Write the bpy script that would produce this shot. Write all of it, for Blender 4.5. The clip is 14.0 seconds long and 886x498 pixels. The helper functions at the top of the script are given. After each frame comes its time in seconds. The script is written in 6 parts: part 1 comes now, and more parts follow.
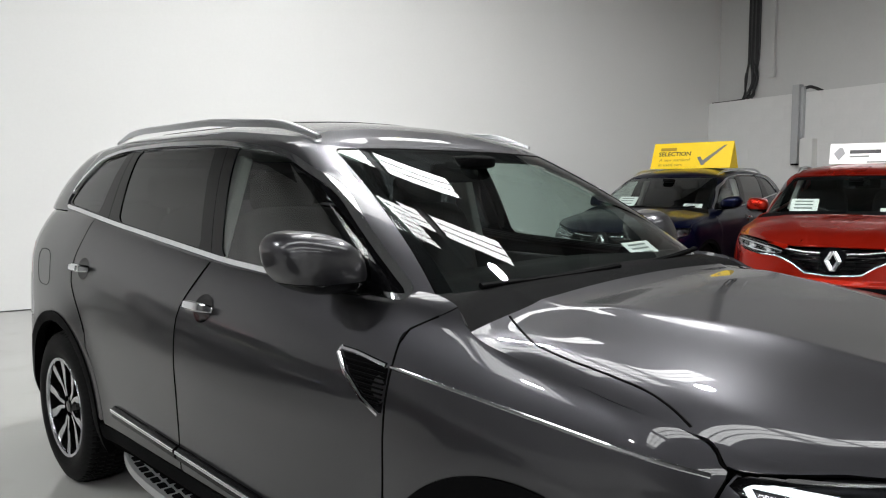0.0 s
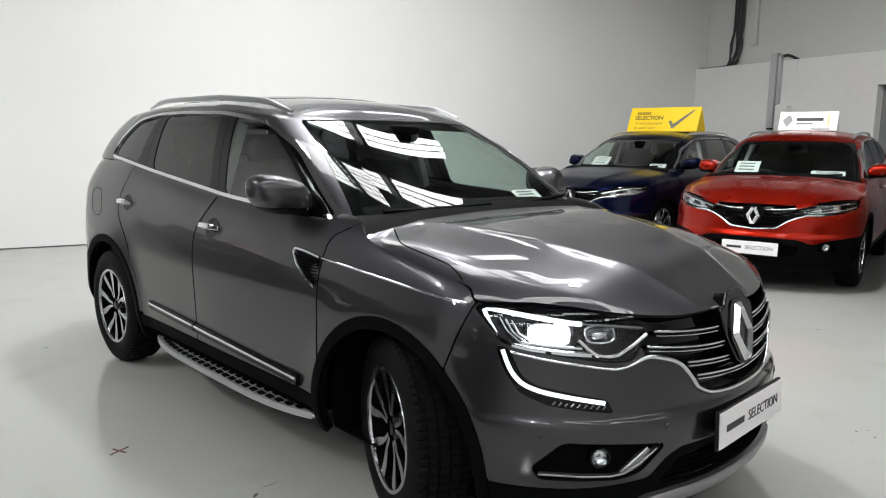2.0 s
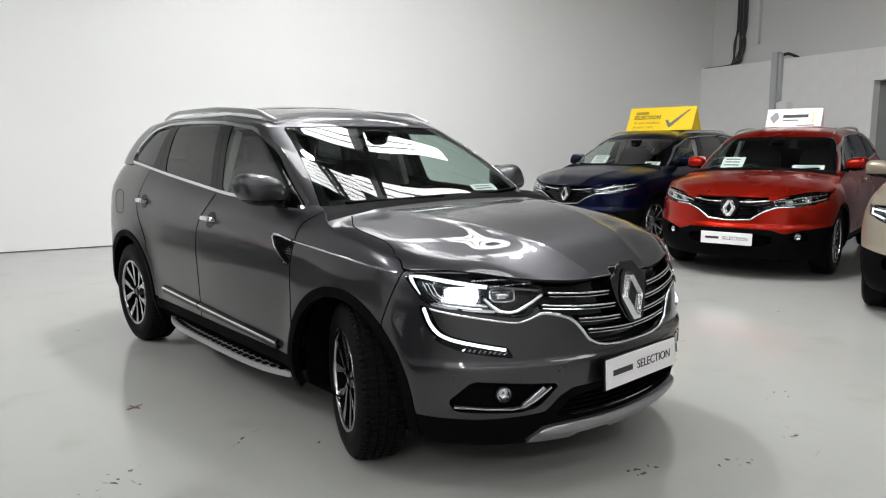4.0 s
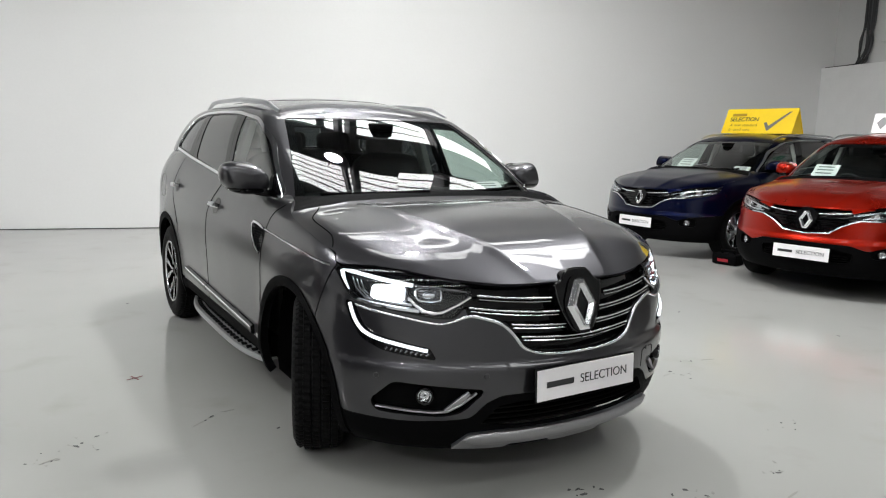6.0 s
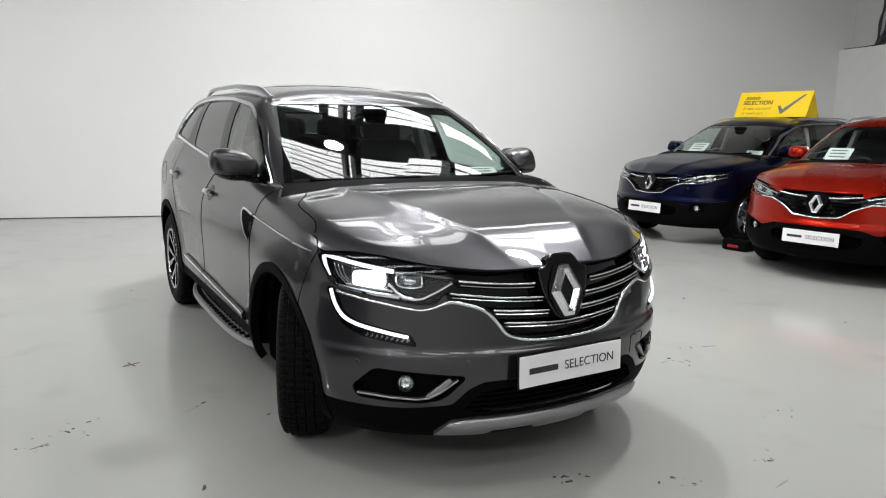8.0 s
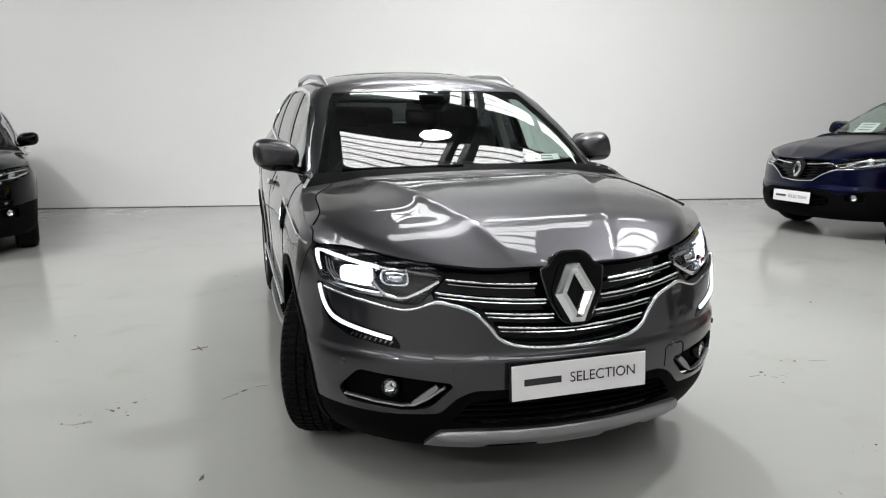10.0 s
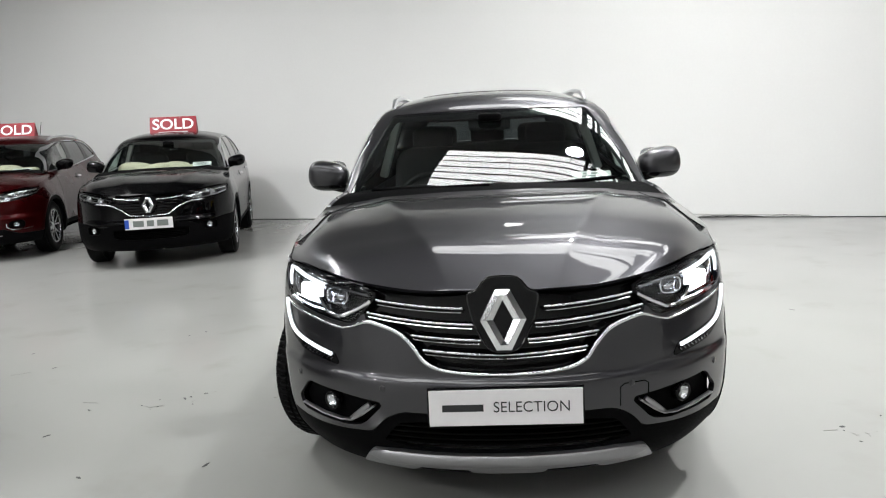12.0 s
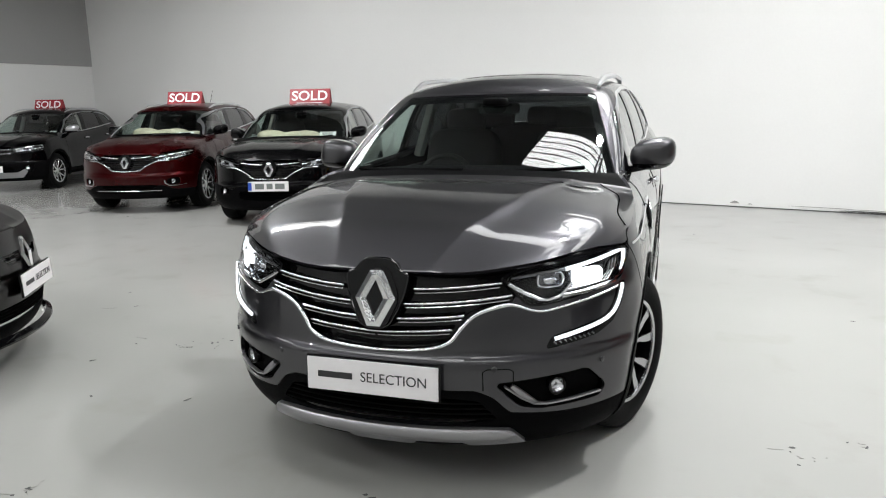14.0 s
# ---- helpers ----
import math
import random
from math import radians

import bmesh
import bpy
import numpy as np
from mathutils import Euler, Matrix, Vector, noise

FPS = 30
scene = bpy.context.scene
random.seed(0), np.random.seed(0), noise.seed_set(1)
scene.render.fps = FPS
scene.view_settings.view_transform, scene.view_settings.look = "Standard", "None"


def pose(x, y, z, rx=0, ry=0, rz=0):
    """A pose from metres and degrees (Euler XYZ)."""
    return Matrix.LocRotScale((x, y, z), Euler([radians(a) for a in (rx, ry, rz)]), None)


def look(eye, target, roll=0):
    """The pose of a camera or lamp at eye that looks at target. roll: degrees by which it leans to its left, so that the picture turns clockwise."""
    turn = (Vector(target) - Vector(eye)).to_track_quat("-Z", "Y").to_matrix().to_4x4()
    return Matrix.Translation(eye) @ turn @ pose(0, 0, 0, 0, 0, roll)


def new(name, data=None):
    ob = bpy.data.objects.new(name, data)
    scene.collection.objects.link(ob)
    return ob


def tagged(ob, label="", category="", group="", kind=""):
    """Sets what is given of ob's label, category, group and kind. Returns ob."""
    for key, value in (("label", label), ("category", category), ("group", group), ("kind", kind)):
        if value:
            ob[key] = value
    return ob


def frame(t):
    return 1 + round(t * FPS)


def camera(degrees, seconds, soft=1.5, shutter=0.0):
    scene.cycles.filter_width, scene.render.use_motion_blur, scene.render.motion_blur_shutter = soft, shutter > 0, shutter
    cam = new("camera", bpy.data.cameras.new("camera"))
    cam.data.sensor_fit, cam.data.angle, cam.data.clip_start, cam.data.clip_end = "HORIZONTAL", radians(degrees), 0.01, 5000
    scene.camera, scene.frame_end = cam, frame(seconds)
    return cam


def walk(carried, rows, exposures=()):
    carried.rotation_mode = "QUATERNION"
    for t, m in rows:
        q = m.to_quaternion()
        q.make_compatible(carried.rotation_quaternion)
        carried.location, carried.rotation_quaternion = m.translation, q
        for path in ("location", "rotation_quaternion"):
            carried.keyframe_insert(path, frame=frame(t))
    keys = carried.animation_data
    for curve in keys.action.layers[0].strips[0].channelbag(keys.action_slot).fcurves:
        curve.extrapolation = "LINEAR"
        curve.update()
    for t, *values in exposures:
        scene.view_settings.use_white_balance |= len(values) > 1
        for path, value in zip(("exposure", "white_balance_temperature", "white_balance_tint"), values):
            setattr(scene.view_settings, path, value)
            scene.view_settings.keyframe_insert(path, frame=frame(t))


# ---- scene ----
cam = camera(63.9, 14.0, soft=1.1)
PATH = [
    (0, (-2.011, -0.937, 1.405), (-0.581, 0.449, 1.223), -0.3),
    (0.5, (-2.136, -1.282, 1.434), (-0.721, 0.117, 1.233), -1.0),
    (1, (-2.183, -1.577, 1.433), (-0.864, -0.096, 1.17), -1.1),
    (1.5, (-2.346, -1.831, 1.419), (-1.024, -0.358, 1.132), -1.2),
    (2, (-2.496, -2.004, 1.437), (-1.114, -0.59, 1.133), 0.7),
    (2.5, (-2.571, -2.272, 1.402), (-1.206, -0.839, 1.112), 0.8),
    (3, (-2.694, -2.422, 1.432), (-1.316, -1.003, 1.135), -0.7),
    (3.2, (-2.72, -2.475, 1.429), (-1.325, -1.071, 1.14), -1.4),
    (5.3, (-2.192, -2.899, 1.43), (-1.071, -1.277, 1.095), 1.4),
    (5.5, (-2.125, -2.915, 1.434), (-1.012, -1.287, 1.102), 1.2),
    (6, (-1.973, -3.089, 1.429), (-0.932, -1.409, 1.121), 1.3),
    (6.5, (-1.907, -3.146, 1.419), (-0.893, -1.453, 1.097), 0.9),
    (7, (-1.88, -3.163, 1.413), (-0.881, -1.462, 1.083), 0.8),
    (7.5, (-1.869, -3.161, 1.411), (-0.862, -1.465, 1.078), 0.6),
    (7.7, (-1.859, -3.153, 1.422), (-0.854, -1.457, 1.082), 0.8),
    (9.8, (-1.264, -3.116, 1.382), (-0.592, -1.268, 1.017), -1.6),
    (10, (-1.141, -3.191, 1.402), (-0.582, -1.308, 1.027), -0.7),
    (10.5, (-0.917, -3.276, 1.397), (-0.575, -1.335, 1.057), -2.3),
    (11, (-0.642, -3.248, 1.389), (-0.57, -1.275, 1.069), -0.3),
    (11.5, (-0.354, -3.242, 1.397), (-0.353, -1.271, 1.062), -3.4),
    (12, (-0.059, -3.337, 1.412), (-0.174, -1.367, 1.088), -2.6),
    (12.5, (0.185, -3.391, 1.422), (0.015, -1.426, 1.095), -4.3),
    (13, (0.424, -3.322, 1.43), (0.167, -1.382, 1.02), 2.1),
    (13.5, (0.697, -3.283, 1.422), (0.281, -1.367, 1.026), -1.9),
    (14, (1.026, -3.307, 1.448), (0.412, -1.442, 1.063), -1.1),
]
walk(cam, [(t, look(eye, target, roll)) for t, eye, target, roll in PATH], [(0.0, -0.08), (1.0, 0.0), (3.0, 0.0), (5.5, -0.07), (7.5, -0.09), (10.0, -0.1), (10.5, -0.1), (11.5, 0.04), (12.5, 0.0), (13.0, -0.03), (13.5, -0.15), (14.0, 0.04)])

# ---- world, large lights ----
world = bpy.data.worlds.new("world")
scene.world = world
world.use_nodes = True
world.node_tree.nodes["Background"].inputs[0].default_value = (0.8, 0.85, 0.9, 1)
world.node_tree.nodes["Background"].inputs[1].default_value = 0.05
SKY_LIGHT, BAY_LIGHT = 7.6, 620.0


# ---- materials ----
def mat(name, color, rough=0.5, metal=0.0, coat=0.0, coat_rough=0.03, spec=0.5, grain=0.0, scale=40.0, bump=0.0, bump_scale=200.0,
        var=0.0, var_scale=1.5, emit=0.0, emit_color=None, flake=0.0):
    m = bpy.data.materials.new(name)
    m.use_nodes = True
    nt = m.node_tree
    n, l = nt.nodes, nt.links
    b = n["Principled BSDF"]
    b.inputs["Base Color"].default_value = (*color, 1)
    b.inputs["Roughness"].default_value = rough
    b.inputs["Metallic"].default_value = metal
    b.inputs["Coat Weight"].default_value = coat
    b.inputs["Coat Roughness"].default_value = coat_rough
    b.inputs["Specular IOR Level"].default_value = spec
    b.inputs["Coat IOR"].default_value = 1.38
    if emit:
        b.inputs["Emission Color"].default_value = (*(emit_color or color), 1)
        b.inputs["Emission Strength"].default_value = emit
    tc = n.new("ShaderNodeTexCoord")
    if grain or var:
        g1, g2 = n.new("ShaderNodeTexNoise"), n.new("ShaderNodeTexNoise")
        g1.inputs["Scale"].default_value, g2.inputs["Scale"].default_value = scale, var_scale
        g1.inputs["Detail"].default_value = g2.inputs["Detail"].default_value = 4
        l.new(tc.outputs["Object"], g1.inputs["Vector"])
        l.new(tc.outputs["Object"], g2.inputs["Vector"])
        k = n.new("ShaderNodeMath")
        k.operation = "MULTIPLY_ADD"
        k.inputs[1].default_value, k.inputs[2].default_value = 2 * grain, 1 - grain
        l.new(g1.outputs["Fac"], k.inputs[0])
        k2 = n.new("ShaderNodeMath")
        k2.operation = "MULTIPLY_ADD"
        k2.inputs[1].default_value, k2.inputs[2].default_value = 2 * var, 1 - var
        l.new(g2.outputs["Fac"], k2.inputs[0])
        k3 = n.new("ShaderNodeMath")
        k3.operation = "MULTIPLY"
        l.new(k.outputs[0], k3.inputs[0])
        l.new(k2.outputs[0], k3.inputs[1])
        mul = n.new("ShaderNodeVectorMath")
        mul.operation = "SCALE"
        mul.inputs[0].default_value = color
        l.new(k3.outputs[0], mul.inputs["Scale"])
        l.new(mul.outputs[0], b.inputs["Base Color"])
        rr = n.new("ShaderNodeMath")
        rr.operation = "MULTIPLY_ADD"
        rr.inputs[1].default_value, rr.inputs[2].default_value = 0.3 * rough, 0.85 * rough
        l.new(g2.outputs["Fac"], rr.inputs[0])
        l.new(rr.outputs[0], b.inputs["Roughness"])
    if flake:
        v = n.new("ShaderNodeTexVoronoi")
        v.inputs["Scale"].default_value = 900
        l.new(tc.outputs["Object"], v.inputs["Vector"])
        nm = n.new("ShaderNodeBump")
        nm.inputs["Strength"].default_value, nm.inputs["Distance"].default_value = flake, 0.0006
        l.new(v.outputs["Distance"], nm.inputs["Height"])
        l.new(nm.outputs[0], b.inputs["Normal"])
    elif bump:
        g = n.new("ShaderNodeTexNoise")
        g.inputs["Scale"].default_value, g.inputs["Detail"].default_value = bump_scale, 5
        l.new(tc.outputs["Object"], g.inputs["Vector"])
        nm = n.new("ShaderNodeBump")
        nm.inputs["Strength"].default_value, nm.inputs["Distance"].default_value = bump, 0.004
        l.new(g.outputs["Fac"], nm.inputs["Height"])
        l.new(nm.outputs[0], b.inputs["Normal"])
    return m


def paint(name, color, rough=0.38, metal=0.55, coat=1.0):
    return mat(name, color, rough, metal, coat=coat, coat_rough=0.015, spec=0.02, grain=0.05, scale=300, flake=0.05)


def glass(name, tint, ior=1.5):
    """A thin pane: clear with a tint, glossier at a slant."""
    m = bpy.data.materials.new(name)
    m.use_nodes = True
    n, l = m.node_tree.nodes, m.node_tree.links
    n.remove(n["Principled BSDF"])
    t, g, f, x = (n.new("ShaderNodeBsdfTransparent"), n.new("ShaderNodeBsdfGlossy"), n.new("ShaderNodeLayerWeight"), n.new("ShaderNodeMixShader"))
    t.inputs[0].default_value = (*tint, 1)
    g.inputs["Color"].default_value = (1, 1, 1, 1)
    g.inputs["Roughness"].default_value = 0.01
    f.inputs["Blend"].default_value = 0.5
    f0 = 2 * ((ior - 1) / (ior + 1)) ** 2  # two faces of the pane
    p5, ma = n.new("ShaderNodeMath"), n.new("ShaderNodeMath")
    p5.operation, ma.operation = "POWER", "MULTIPLY_ADD"
    p5.inputs[1].default_value = 4.5
    ma.inputs[1].default_value, ma.inputs[2].default_value = 1 - f0, f0
    l.new(f.outputs["Facing"], p5.inputs[0])
    l.new(p5.outputs[0], ma.inputs[0])
    l.new(ma.outputs[0], x.inputs[0])
    l.new(t.outputs[0], x.inputs[1])
    l.new(g.outputs[0], x.inputs[2])
    l.new(x.outputs[0], n["Material Output"].inputs["Surface"])
    return m


GREY = paint("grey_metallic_paint", (0.046, 0.0455, 0.0507), 0.38, 0.9)
GREY.node_tree.nodes["Principled BSDF"].inputs["Coat IOR"].default_value = 1.52
BLUE = paint("dark_blue_paint", (0.0022, 0.0038, 0.020), 0.30, 0.7, 0.55)
RED = paint("flame_red_paint", (0.30, 0.011, 0.004), 0.28, 0.75, 0.6)
BEIGE = paint("beige_paint", (0.28, 0.24, 0.19), 0.4, 0.5, 0.6)
BLACK = paint("black_paint", (0.0010, 0.0010, 0.0013), 0.25, 0.5, 0.6)
WINE = paint("dark_red_paint", (0.030, 0.0014, 0.0018), 0.28, 0.6, 0.5)
DARK = paint("dark_brown_grey_paint", (0.0045, 0.0038, 0.0036), 0.3, 0.9, 0.6)
BADGE = mat("bright_badge_chrome", (0.88, 0.89, 0.91), 0.13, 1.0)
CHROME = mat("chrome", (0.86, 0.87, 0.89), 0.09, 1.0)
SATIN = mat("satin_aluminium", (0.62, 0.63, 0.65), 0.30, 1.0, grain=0.03, scale=120)
MACHINED = mat("machined_alloy", (0.55, 0.56, 0.58), 0.22, 1.0, grain=0.05, scale=200)
GLOSSBLACK = mat("gloss_black", (0.003, 0.003, 0.0035), 0.06, spec=0.25)
PIANO = mat("piano_black", (0.003, 0.003, 0.0035), 0.04, spec=0.6)
PLASTIC = mat("black_plastic", (0.0035, 0.0035, 0.0038), 0.5, spec=0.015, grain=0.2, scale=150, bump=0.15, bump_scale=700)
RUBBER = mat("tyre_rubber", (0.006, 0.006, 0.0062), 0.55, spec=0.05, grain=0.25, scale=60, bump=0.2, bump_scale=300)
# sheenless near-black: the shade of hollows and gaps put into the colour
VOID = mat("shaded_hollow_black", (0.004, 0.004, 0.004), 0.9, spec=0.0)
FABRIC = mat("dark_seat_fabric", (0.012, 0.012, 0.013), 0.85, grain=0.25, scale=400, bump=0.3, bump_scale=900)
TRIM = mat("light_grey_headlining", (0.45, 0.45, 0.43), 0.9, grain=0.08, scale=300)
DASH = mat("soft_dashboard_plastic", (0.010, 0.0105, 0.011), 0.6, grain=0.15, scale=500, bump=0.2, bump_scale=900)
GLASS = glass("tinted_windscreen_glass", (0.72, 0.82, 0.78), 1.55)
PRIVACY = glass("dark_privacy_glass", (0.05, 0.054, 0.058), 1.42)
LENS = glass("clear_lamp_lens", (0.95, 0.96, 0.97), 1.32)
LAMPDARK = mat("lamp_housing", (0.018, 0.018, 0.020), 0.16, 0.6)
LAMPGREY = mat("bright_lamp_housing", (0.30, 0.30, 0.32), 0.15, 1.0)
STEPALU = mat("brushed_step_aluminium", (0.40, 0.405, 0.41), 0.38, 0.5, grain=0.05, scale=140)
SKID = mat("satin_silver_skid", (0.36, 0.36, 0.37), 0.42, 1.0, grain=0.04, scale=160)
REFLECTOR = mat("lamp_reflector", (0.75, 0.76, 0.78), 0.12, 1.0)
DRL = mat("daytime_running_light", (0.9, 0.95, 1.0), 0.3, emit=1.4, emit_color=(0.92, 0.96, 1.0))
BEAM = mat("lit_headlamp", (0.9, 0.95, 1.0), 0.3, emit=20.0, emit_color=(0.92, 0.96, 1.0))
TAIL = mat("red_tail_lamp", (0.35, 0.01, 0.015), 0.12, coat=1.0)
PLATE = mat("white_plate", (0.82, 0.80, 0.81), 0.35, grain=0.03, scale=60)
INK = mat("black_print", (0.02, 0.02, 0.022), 0.5)
PLATEBLUE = mat("blue_plate_band", (0.02, 0.08, 0.45), 0.4)
PAPER = mat("white_paper", (0.78, 0.79, 0.78), 0.7, grain=0.04, scale=40)
PRINT = mat("grey_print", (0.18, 0.20, 0.19), 0.7)
COVER = mat("cream_protective_cover", (0.55, 0.50, 0.38), 0.75, grain=0.2, scale=14, bump=0.6, bump_scale=14)
YELLOW = mat("yellow_sign_board", (0.90, 0.62, 0.005), 0.45, grain=0.03, scale=20)
YELLOW_PRINT = mat("orange_brown_print", (0.42, 0.25, 0.01), 0.5)
SIGNRED = mat("red_sign_board", (0.27, 0.007, 0.017), 0.4, grain=0.04, scale=20)
SIGNWHITE = mat("white_sign_print", (0.85, 0.85, 0.85), 0.5)
EXITGREEN = mat("green_exit_sign", (0.0, 0.22, 0.10), 0.4, emit=0.25, emit_color=(0.0, 0.4, 0.2))


# ---- mesh helpers ----
def mesh_part(name, verts, faces, material, parent=None, label="", normals=None, smooth=True):
    me = bpy.data.meshes.new(name)
    me.from_pydata([tuple(v) for v in verts], [], faces)
    me.materials.append(material)
    if smooth:
        me.polygons.foreach_set("use_smooth", [True] * len(me.polygons))
    if normals is not None and len(faces):
        me.normals_split_custom_set_from_vertices([tuple(v) for v in normals])
    ob = new(name, me)
    ob.parent = parent
    if label:
        tagged(ob, label)
    return ob


def part(name, bm, material, parent=None, label="", smooth=False):
    me = bpy.data.meshes.new(name)
    bm.to_mesh(me)
    bm.free()
    me.materials.append(material)
    if smooth:
        me.polygons.foreach_set("use_smooth", [True] * len(me.polygons))
    ob = new(name, me)
    ob.parent = parent
    if label:
        tagged(ob, label)
    return ob


def box_bm(size, at=(0, 0, 0), bevel=0.0, turn=None, seg=2):
    bm = bmesh.new()
    bmesh.ops.create_cube(bm, size=1)
    bmesh.ops.scale(bm, vec=size, verts=bm.verts)
    if bevel:
        bmesh.ops.bevel(bm, geom=bm.edges[:], offset=bevel, segments=seg, affect="EDGES", profile=0.5)
    m = Matrix.Translation(at)
    bmesh.ops.transform(bm, matrix=m @ turn if turn else m, verts=bm.verts)
    return bm


def smoothstep(a, b, x):
    t = np.clip((np.asarray(x, float) - a) / (b - a), 0, 1)
    return t * t * (3 - 2 * t)


def curve(*knots):
    """A smooth curve through knots (x, y); flat outside."""
    xs, ys = np.array([k[0] for k in knots], float), np.array([k[1] for k in knots], float)
    d = np.diff(ys) / np.diff(xs)
    m = np.zeros(len(xs))
    m[0], m[-1] = d[0], d[-1]
    same = d[:-1] * d[1:] > 0
    m[1:-1] = np.where(same, 2 * d[:-1] * d[1:] / np.where(same, d[:-1] + d[1:], 1), 0)

    def f(x):
        x = np.clip(np.asarray(x, float), xs[0], xs[-1])
        i = np.clip(np.searchsorted(xs, x) - 1, 0, len(xs) - 2)
        h = xs[i + 1] - xs[i]
        t = (x - xs[i]) / h
        return ((2 * t**3 - 3 * t**2 + 1) * ys[i] + (t**3 - 2 * t**2 + t) * h * m[i] + (3 * t**2 - 2 * t**3) * ys[i + 1] + (t**3 - t**2) * h * m[i + 1])
    return f


def rounded(poly, times=2, reach=9.0):
    """A closed outline with its corners cut round, each cut no longer than reach."""
    p = np.array(poly, float)
    for _ in range(times):
        q = np.roll(p, -1, axis=0)
        k = np.minimum(0.18, reach / np.maximum(np.linalg.norm(q - p, axis=1, keepdims=True), 1e-9))
        p = np.stack([(1 - k) * p + k * q, k * p + (1 - k) * q], 1).reshape(-1, 2)
        reach = reach * 0.35
    return p


def inside(a, b, poly):
    """The signed distance of (a, b) from a closed outline, negative within."""
    p = np.array(poly, float)
    q = np.roll(p, -1, axis=0)
    best = np.full(a.shape, 1e9)
    odd = np.zeros(a.shape, bool)
    for (x0, y0), (x1, y1) in zip(p, q):
        ex, ey = x1 - x0, y1 - y0
        t = np.clip(((a - x0) * ex + (b - y0) * ey) / (ex * ex + ey * ey + 1e-12), 0, 1)
        best = np.minimum(best, (a - x0 - t * ex) ** 2 + (b - y0 - t * ey) ** 2)
        if y0 != y1:
            odd ^= ((y0 > b) != (y1 > b)) & (a < ex * (b - y0) / ey + x0)
    return np.where(odd, -1, 1) * np.sqrt(best)


def both(*ds):
    return np.maximum.reduce(ds)


def grid_normals(P, out):
    du, dv = np.gradient(P, axis=0), np.gradient(P, axis=1)
    n = np.cross(du, dv)
    ln = np.linalg.norm(n, axis=2, keepdims=True)
    n = n / np.maximum(ln, 1e-9)
    bad = ln[..., 0] < 1e-9
    if bad.any():
        n[bad] = out[bad] / np.maximum(np.linalg.norm(out[bad], axis=1, keepdims=True), 1e-9)
    sign = 1 if (n * out).sum() > 0 else -1
    return n * sign, sign


def patch(name, P, N, sign, D, material, parent, label="", off=0.0, flange=0.012, scale=(1, 1, 1)):
    """The stretch of a grid surface where D < 0, with clean edges that turn inwards by flange."""
    m, n = D.shape
    ins = D < 0
    cnt = ins[:-1, :-1].astype(int) + ins[1:, :-1] + ins[1:, 1:] + ins[:-1, 1:]
    Q = P + N * off
    verts, norms, faces, ids, cuts = [], [], [], {}, {}

    def vid(i, j):
        k = i * n + j
        if k not in ids:
            ids[k] = len(verts)
            verts.append(Q[i, j])
            norms.append(N[i, j])
        return ids[k]

    def cut(a, b):
        k = (min(a, b), max(a, b))
        if k not in cuts:
            da, db = D[a], D[b]
            t = float(np.clip(da / (da - db), 0.02, 0.98))
            cuts[k] = len(verts)
            verts.append(Q[a] * (1 - t) + Q[b] * t)
            norms.append(N[a] * (1 - t) + N[b] * t)
        return cuts[k]

    for i, j in np.argwhere(cnt > 0):
        c = [(i, j), (i + 1, j), (i + 1, j + 1), (i, j + 1)]
        if sign < 0:
            c.reverse()
        if cnt[i, j] == 4:
            faces.append([vid(*k) for k in c])
            continue
        f = []
        for k in range(4):
            a, b = c[k], c[(k + 1) % 4]
            if ins[a]:
                f.append(vid(*a))
            if ins[a] != ins[b]:
                f.append(cut(a, b))
        if len(f) >= 3:
            faces.append(f)
    if not faces:
        return None
    if flange:
        edges = {}
        for f in faces:
            for a, b in zip(f, f[1:] + f[:1]):
                if (b, a) in edges:
                    del edges[(b, a)]
                else:
                    edges[(a, b)] = 1
        dup = {}
        for a, b in edges:
            for v in (a, b):
                if v not in dup:
                    dup[v] = len(verts)
                    nv = norms[v]
                    verts.extend([verts[v], verts[v] - nv * flange])
                    norms.extend([nv, nv])
        for a, b in edges:
            e = np.cross(np.asarray(verts[b]) - np.asarray(verts[a]), norms[a])
            e = e / max(np.linalg.norm(e), 1e-9)
            for v in (a, b):
                norms[dup[v]] = norms[dup[v] + 1] = e
            faces.append([b, a, dup[a] + 1, dup[b] + 1])
            faces[-1] = [dup[b], dup[a], dup[a] + 1, dup[b] + 1]
    verts, norms = np.array(verts) * scale, np.array(norms) / np.array(scale)
    norms = norms / np.maximum(np.linalg.norm(norms, axis=1, keepdims=True), 1e-9)
    return mesh_part(name, verts, faces, material, parent, label, norms)


def pieces(D):
    """The separate stretches of D < 0, each as a field of its own."""
    left, out = set(map(tuple, np.argwhere(D < 0))), []
    while left:
        grow, seen = [left.pop()], []
        while grow:
            i, j = grow.pop()
            seen.append((i, j))
            for k in ((i - 1, j), (i + 1, j), (i, j - 1), (i, j + 1)):
                if k in left:
                    left.remove(k)
                    grow.append(k)
        if len(seen) > 6:
            E = np.where(D < 0, 1e-4, D)
            ii, jj = np.array(seen).T
            E[ii, jj] = D[ii, jj]
            out.append(E)
    return out


